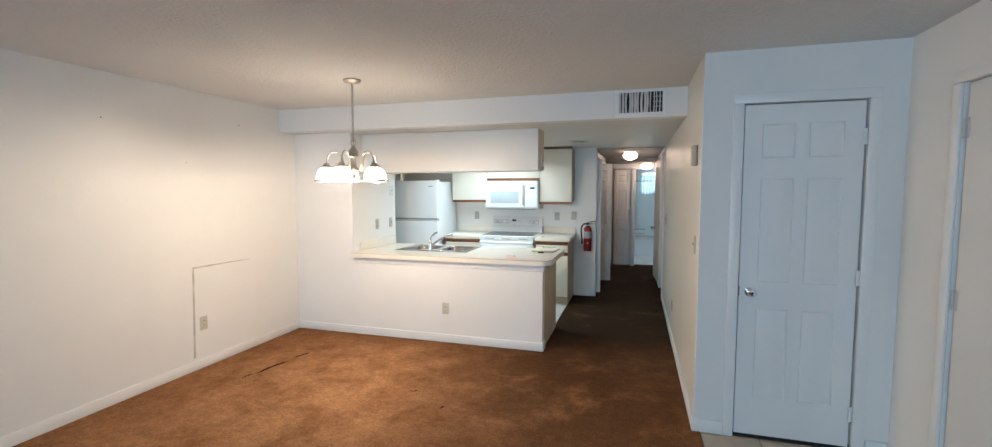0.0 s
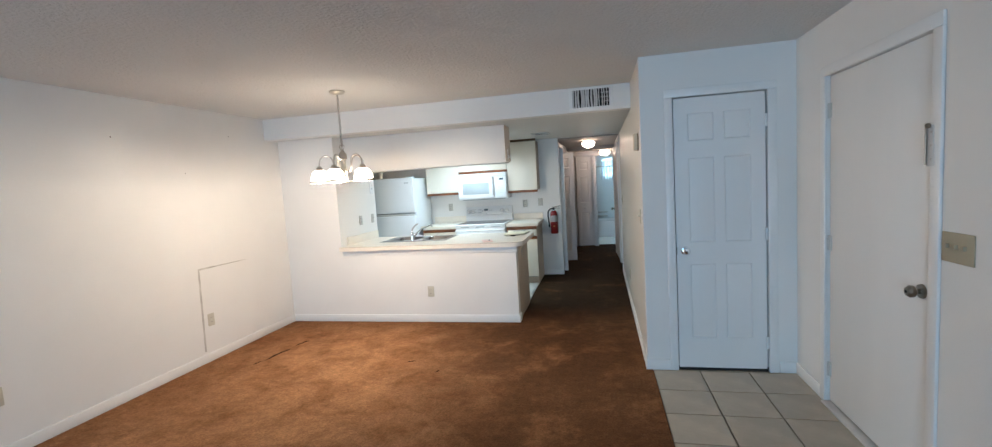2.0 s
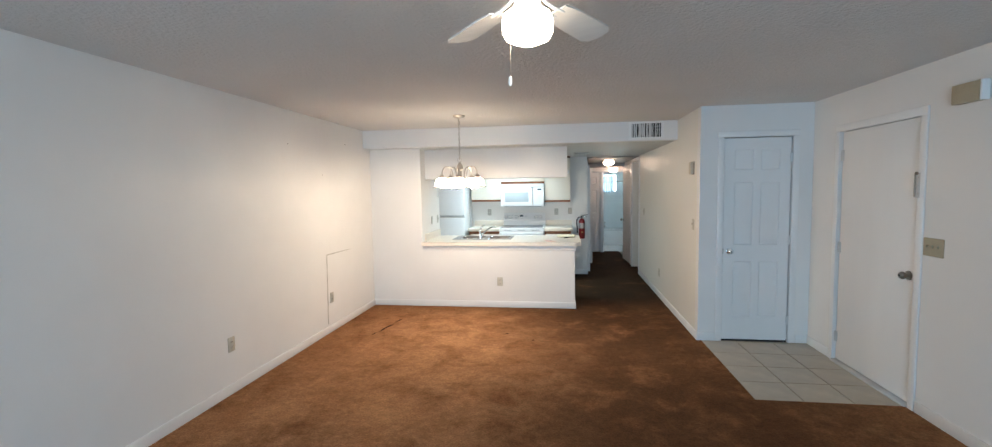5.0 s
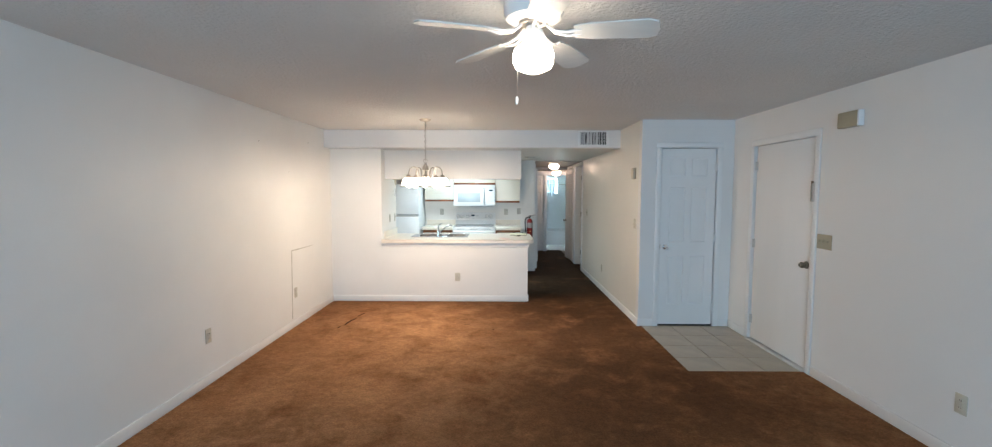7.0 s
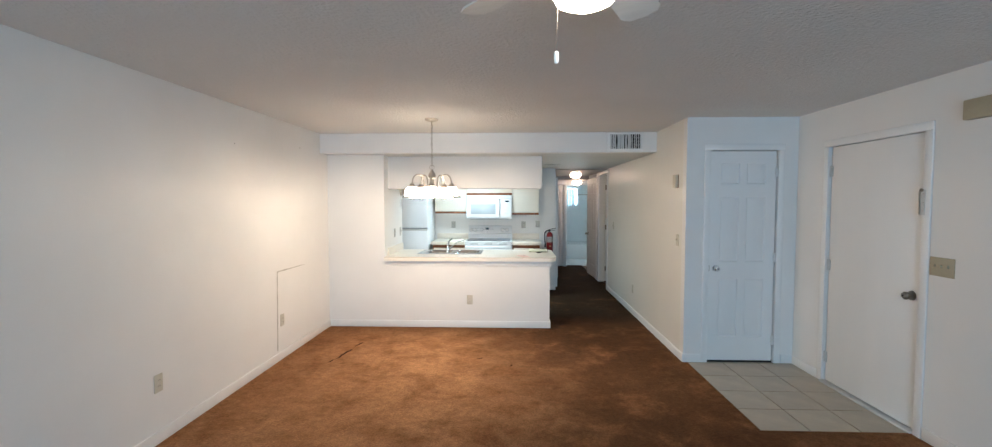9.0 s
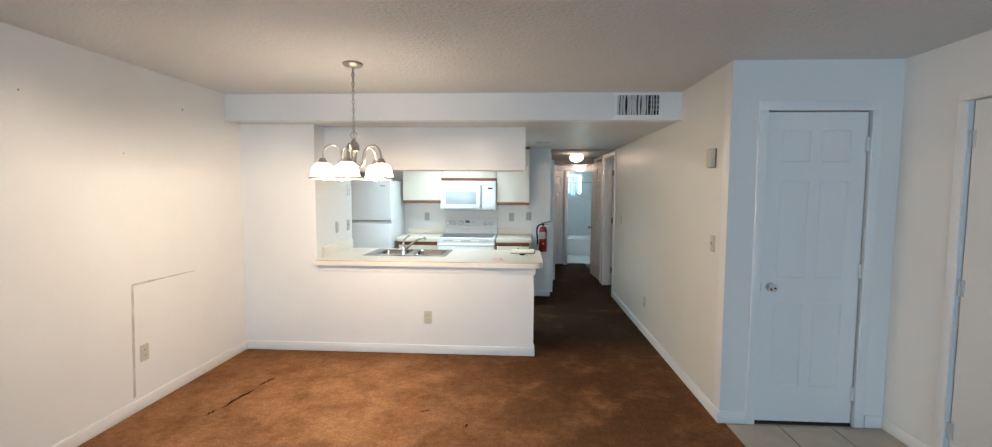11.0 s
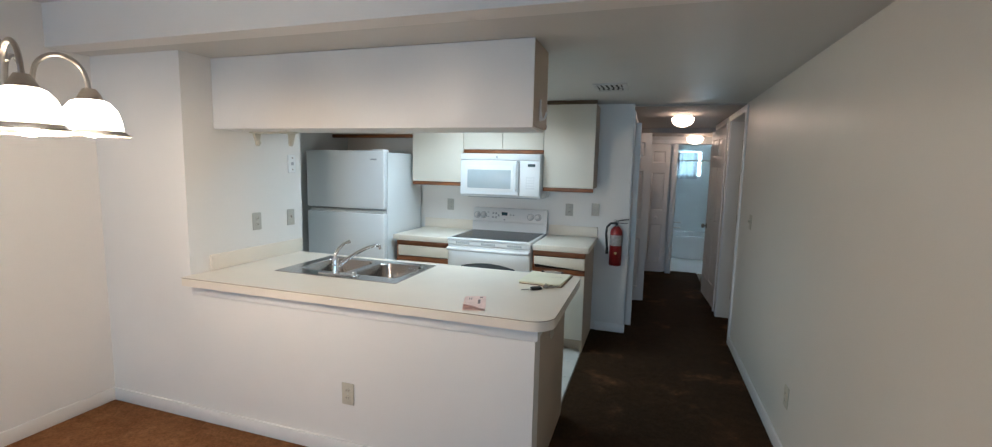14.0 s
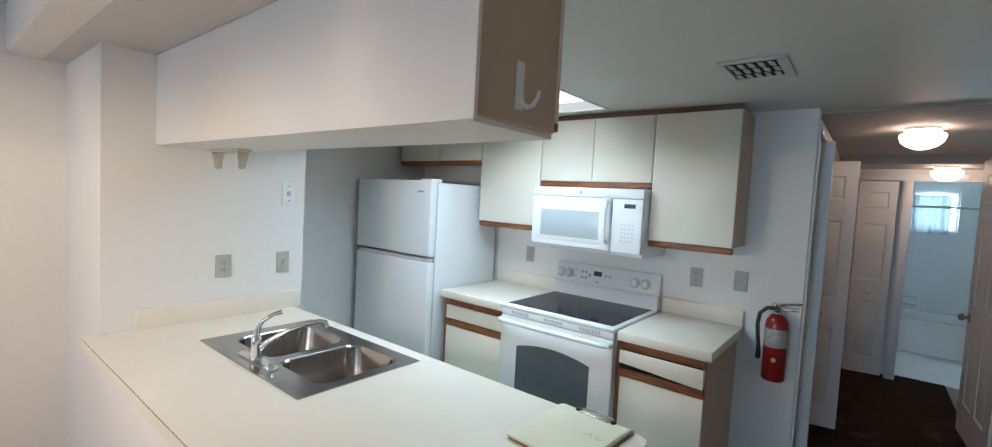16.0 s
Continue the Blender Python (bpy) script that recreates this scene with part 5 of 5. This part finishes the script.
def ceiling_grille():
    """A stamped ceiling register: three rows of curled blades over a dark duct."""
    t = thing("ceiling_vent", pose(-0.445, 6.005, LOW), "small white ceiling vent with curled blades over a dark duct", "ceiling vent")
    a, b = 0.088, 0.125
    part("backing", boxes((-a, -b, -0.003, a, b, -0.0005)), M_DARK, t)
    part("frame", boxes((-a - 0.022, -b - 0.022, -0.010, a + 0.034, -b, 0.0), (-a - 0.022, b, -0.010, a + 0.034, b + 0.022, 0.0), (-a - 0.022, -b, -0.010, -a, b, 0.0), (a, -b, -0.010, a + 0.034, b, 0.0), bevel=0.002), M_VENT, t)
    for row in range(3):
        y0 = -b + 0.022 + row * 0.078
        for k in range(5):
            x = -a + 0.006 + k * 0.0345 + (0.006 if row == 1 else 0.0)
            bm = tube([(x + 0.004, y0, -0.007), (x + 0.013, y0 + 0.014, -0.011), (x + 0.012, y0 + 0.036, -0.013), (x + 0.018, y0 + 0.058, -0.009)], [0.006, 0.0105, 0.011, 0.006], 6)
            for v in bm.verts:
                v.co.z = -0.006 + 0.35 * (v.co.z + 0.006)
            part("blade", bm, M_VENT, t)


ceiling_grille()


def light_panel():
    t = thing("ceiling_light_panel", pose((PX0 + PX1) / 2, (PY0 + PY1) / 2, LOW), "recessed fluorescent ceiling light with a white panel", "ceiling light")
    a, b = (PX1 - PX0) / 2, (PY1 - PY0) / 2
    part("diffuser", boxes((-a + 0.001, -b + 0.001, 0.055, a - 0.001, b - 0.001, 0.065)), M_PANEL, t, "glowing white acrylic panel")
    part("frame", boxes((-a - 0.012, -b - 0.012, -0.004, a + 0.012, -b + 0.006, 0.003), (-a - 0.012, b - 0.006, -0.004, a + 0.012, b + 0.012, 0.003), (-a - 0.012, -b + 0.006, -0.004, -a + 0.006, b - 0.006, 0.003), (a - 0.006, -b + 0.006, -0.004, a + 0.012, b - 0.006, 0.003)), M_TRIM, t)


light_panel()


# ---- hall and bathroom ----
def dome_light(m, neck):
    t = thing("hall_ceiling_light", m, "lit glass dome light on the hall ceiling", "ceiling light", "hall dome lights")
    part("base", lathe([(0.0, 0.0), (0.085, -0.001), (0.088, -0.016 - neck), (0.075, -0.03 - neck), (0.0, -0.031 - neck)], 28), M_TRIM, t)
    part("dome", lathe([(0.075, -0.028 - neck), (0.104, -0.038 - neck), (0.108, -0.052 - neck), (0.098, -0.085 - neck), (0.07, -0.110 - neck), (0.03, -0.126 - neck), (0.0, -0.13 - neck)], 32), M_DOME, t, "glowing frosted glass dome")
    return t


dome_light(pose(0.15, 7.68, LOW - 0.012), 0.0)
dome_light(pose(0.432, 9.58, 2.038), 0.0)

structure("floor_bathroom", boxes((-0.6, FAR_Y + 0.2, -0.011, 1.3, BATH_Y, -0.001)), M_TUB, "white bathroom floor", "floor")


def bathtub():
    t = thing("bathtub", pose(-0.05, 11.28, 0), "white enamel bathtub along the back wall", "bathtub")
    bm = bmesh.new()
    loops = []
    for inset, r, z in ((0.0, 0.03, 0.0), (0.0, 0.03, 0.385), (0.006, 0.03, 0.40), (0.06, 0.09, 0.40), (0.075, 0.1, 0.385), (0.14, 0.12, 0.09), (0.2, 0.1, 0.06)):
        loops.append([bm.verts.new((x, y, z)) for x, y in rounded(-0.5 + inset, inset, 1.2 - inset, 0.79 - inset, r)])
    for a, b in zip(loops, loops[1:]):
        for k in range(len(a)):
            bm.faces.new((a[k], a[(k + 1) % len(a)], b[(k + 1) % len(a)], b[k]))
    bm.faces.new(loops[-1])
    part("shell", bm, M_TUB, t)


bathtub()


def bath_window():
    t = thing("bathroom_window", pose(0.372, BATH_Y, 1.425), "small bathroom window mostly covered by a grey curtain", "window")
    w, h = 0.425, 0.51
    fr = part("window_frame", boxes((0.0, 0.03, 0.0, w, 0.07, 0.035), (0.0, 0.03, h - 0.035, w, 0.07, h), (0.0, 0.03, 0.035, 0.03, 0.07, h - 0.035), (w - 0.03, 0.03, 0.035, w, 0.07, h - 0.035), (w * 0.62, 0.03, 0.035, w * 0.62 + 0.025, 0.07, h - 0.035)), M_TRIM, t)
    pane = part("pane", boxes((0.03, 0.048, 0.035, w - 0.03, 0.052, h - 0.035)), M_GLASS, t)
    pane.visible_shadow = False
    bm = bmesh.new()
    rows = []
    for i in range(25):
        x, y = -0.012 + 0.355 * i / 24, -0.012 - 0.006 * math.sin(i * 1.3)
        rows.append([bm.verts.new((x, y + d, z)) for z, d in ((-0.03, -0.004), (h - 0.045, -0.004), (h - 0.045, 0.004), (-0.03, 0.004))])
    for p, q in zip(rows, rows[1:]):
        for k in range(4):
            bm.faces.new((p[k], p[(k + 1) % 4], q[(k + 1) % 4], q[k]))
    bm.faces.new(rows[0]), bm.faces.new(rows[-1])
    bmesh.ops.recalc_face_normals(bm, faces=bm.faces[:])
    part("curtain", bm, M_CURTAIN, t, "grey gathered window curtain")
    part("curtain_rod", tube([(-0.02, -0.016, h - 0.05), (w + 0.02, -0.016, h - 0.05)], 0.004, 8), M_TRIM, fr)


bath_window()


def rod():
    t = thing("shower_rod", pose(0.0, 11.30, 1.72), "dark metal shower rod across the bathtub", "shower rod")
    part("rod", lathe([(0.0, -0.6), (0.0125, -0.6), (0.0125, 1.3), (0.0, 1.3)], 14, (0, 0, 0), "x"), M_NICKEL, t)
    for x in (-0.598, 1.285):
        part("flange", lathe([(0.0, 0.0), (0.03, 0.0), (0.028, 0.012), (0.0, 0.013)], 18, (x, 0, 0), "x"), M_NICKEL, t)


rod()


def grab_bar(z):
    t = thing("towel_bar", pose(0.36, BATH_Y, z), "short metal bar on the bathroom wall", "towel bar", "bathroom wall bars")
    part("bar", tube([(-0.12, -0.05, 0), (0.12, -0.05, 0)], 0.011, 10), M_NICKEL, t)
    for x in (-0.11, 0.11):
        part("post", boxes((x - 0.012, -0.05, -0.012, x + 0.012, 0.0, 0.012), bevel=0.003), M_NICKEL, t)


grab_bar(0.46), grab_bar(0.56)


def patio_door():
    t = thing("patio_door", pose(-2.1, BACK - 0.06, 0), "sliding glass patio door letting in daylight", "patio door")
    w, h = 2.4, 2.05
    part("frame", boxes((0, -0.05, 0, w, 0.05, 0.04), (0, -0.05, h - 0.04, w, 0.05, h), (0, -0.05, 0.04, 0.05, 0.05, h - 0.04), (w - 0.05, -0.05, 0.04, w, 0.05, h - 0.04), (w / 2 - 0.03, -0.03, 0.04, w / 2 + 0.03, 0.03, h - 0.04)), M_TRIM, t)
    for a, b in ((0.05, w / 2 - 0.03), (w / 2 + 0.03, w - 0.05)):
        p = part("pane", boxes((a, -0.003, 0.04, b, 0.003, h - 0.04)), M_GLASS, t)
        p.visible_shadow = False


patio_door()


# ---- floor pieces ----
def tile_field(parent, mat, x0, y0, x1, y1, size, z, joint=0.005):
    """Square tiles from the corner x0, y0, those at the far edges cut to fit."""
    meshes = {}
    y = y0
    while y < y1 - 0.02:
        x = x0
        while x < x1 - 0.02:
            w, d = min(size, x1 - x) - joint, min(size, y1 - y) - joint
            key = (round(w, 3), round(d, 3))
            if key not in meshes:
                meshes[key] = finish("tile", boxes((0, 0, -0.008, w, d, 0.0), bevel=0.002, segments=1), mat)
            ob = new("tile", meshes[key])
            ob.parent = parent
            ob.location = (x + joint / 2, y + joint / 2, z)
            x += size
        y += size


tile_field(floor, M_TILE, ENTRY[0] + 0.012, ENTRY[1] + 0.012, RIGHT, CLOSET_Y, 0.335, 0.003, 0.008)
tile_field(floor, M_KTILE, -3.28, 4.56, KITCHEN_EDGE - 0.008, KBACK, 0.305, 0.001)
structure("carpet_edge", boxes((ENTRY[0] - 0.004, ENTRY[1], -0.01, ENTRY[0] + 0.011, CLOSET_Y - 0.013, 0.006), (ENTRY[0] - 0.004, ENTRY[1] - 0.004, -0.01, RIGHT - 0.014, ENTRY[1] + 0.010, 0.006), bevel=0.003), M_CARPET)


def carpet_tears():
    rng = random.Random(9)
    for x, y, a, n in ((-2.80, 3.17, 76, 0.10), (-2.748, 3.39, 80, 0.33), (-2.70, 3.70, 79, 0.17), (-1.35, 3.30, 12, 0.07), (-1.045, 3.11, 70, 0.05)):
        pts = []
        for k in range(9):
            s = n * (k / 8 - 0.5)
            off = rng.uniform(-0.012, 0.012)
            pts.append((x + s * math.cos(radians(a)) - off * math.sin(radians(a)), y + s * math.sin(radians(a)) + off * math.cos(radians(a)), 0.0))
        wide = min(1.0, 0.25 + n / 0.35)
        bm = tube(pts, [wide * w for w in (0.002, 0.007, 0.011, 0.013, 0.009, 0.014, 0.012, 0.007, 0.002)], 8)
        for v in bm.verts:
            v.co.z = max(-0.002, v.co.z * 0.6)
        tagged(single("carpet_seam", bm, M_SEAM, "open worn seam in the brown carpet", "carpet seam", None, "carpet seams"), kind="structure")


carpet_tears()
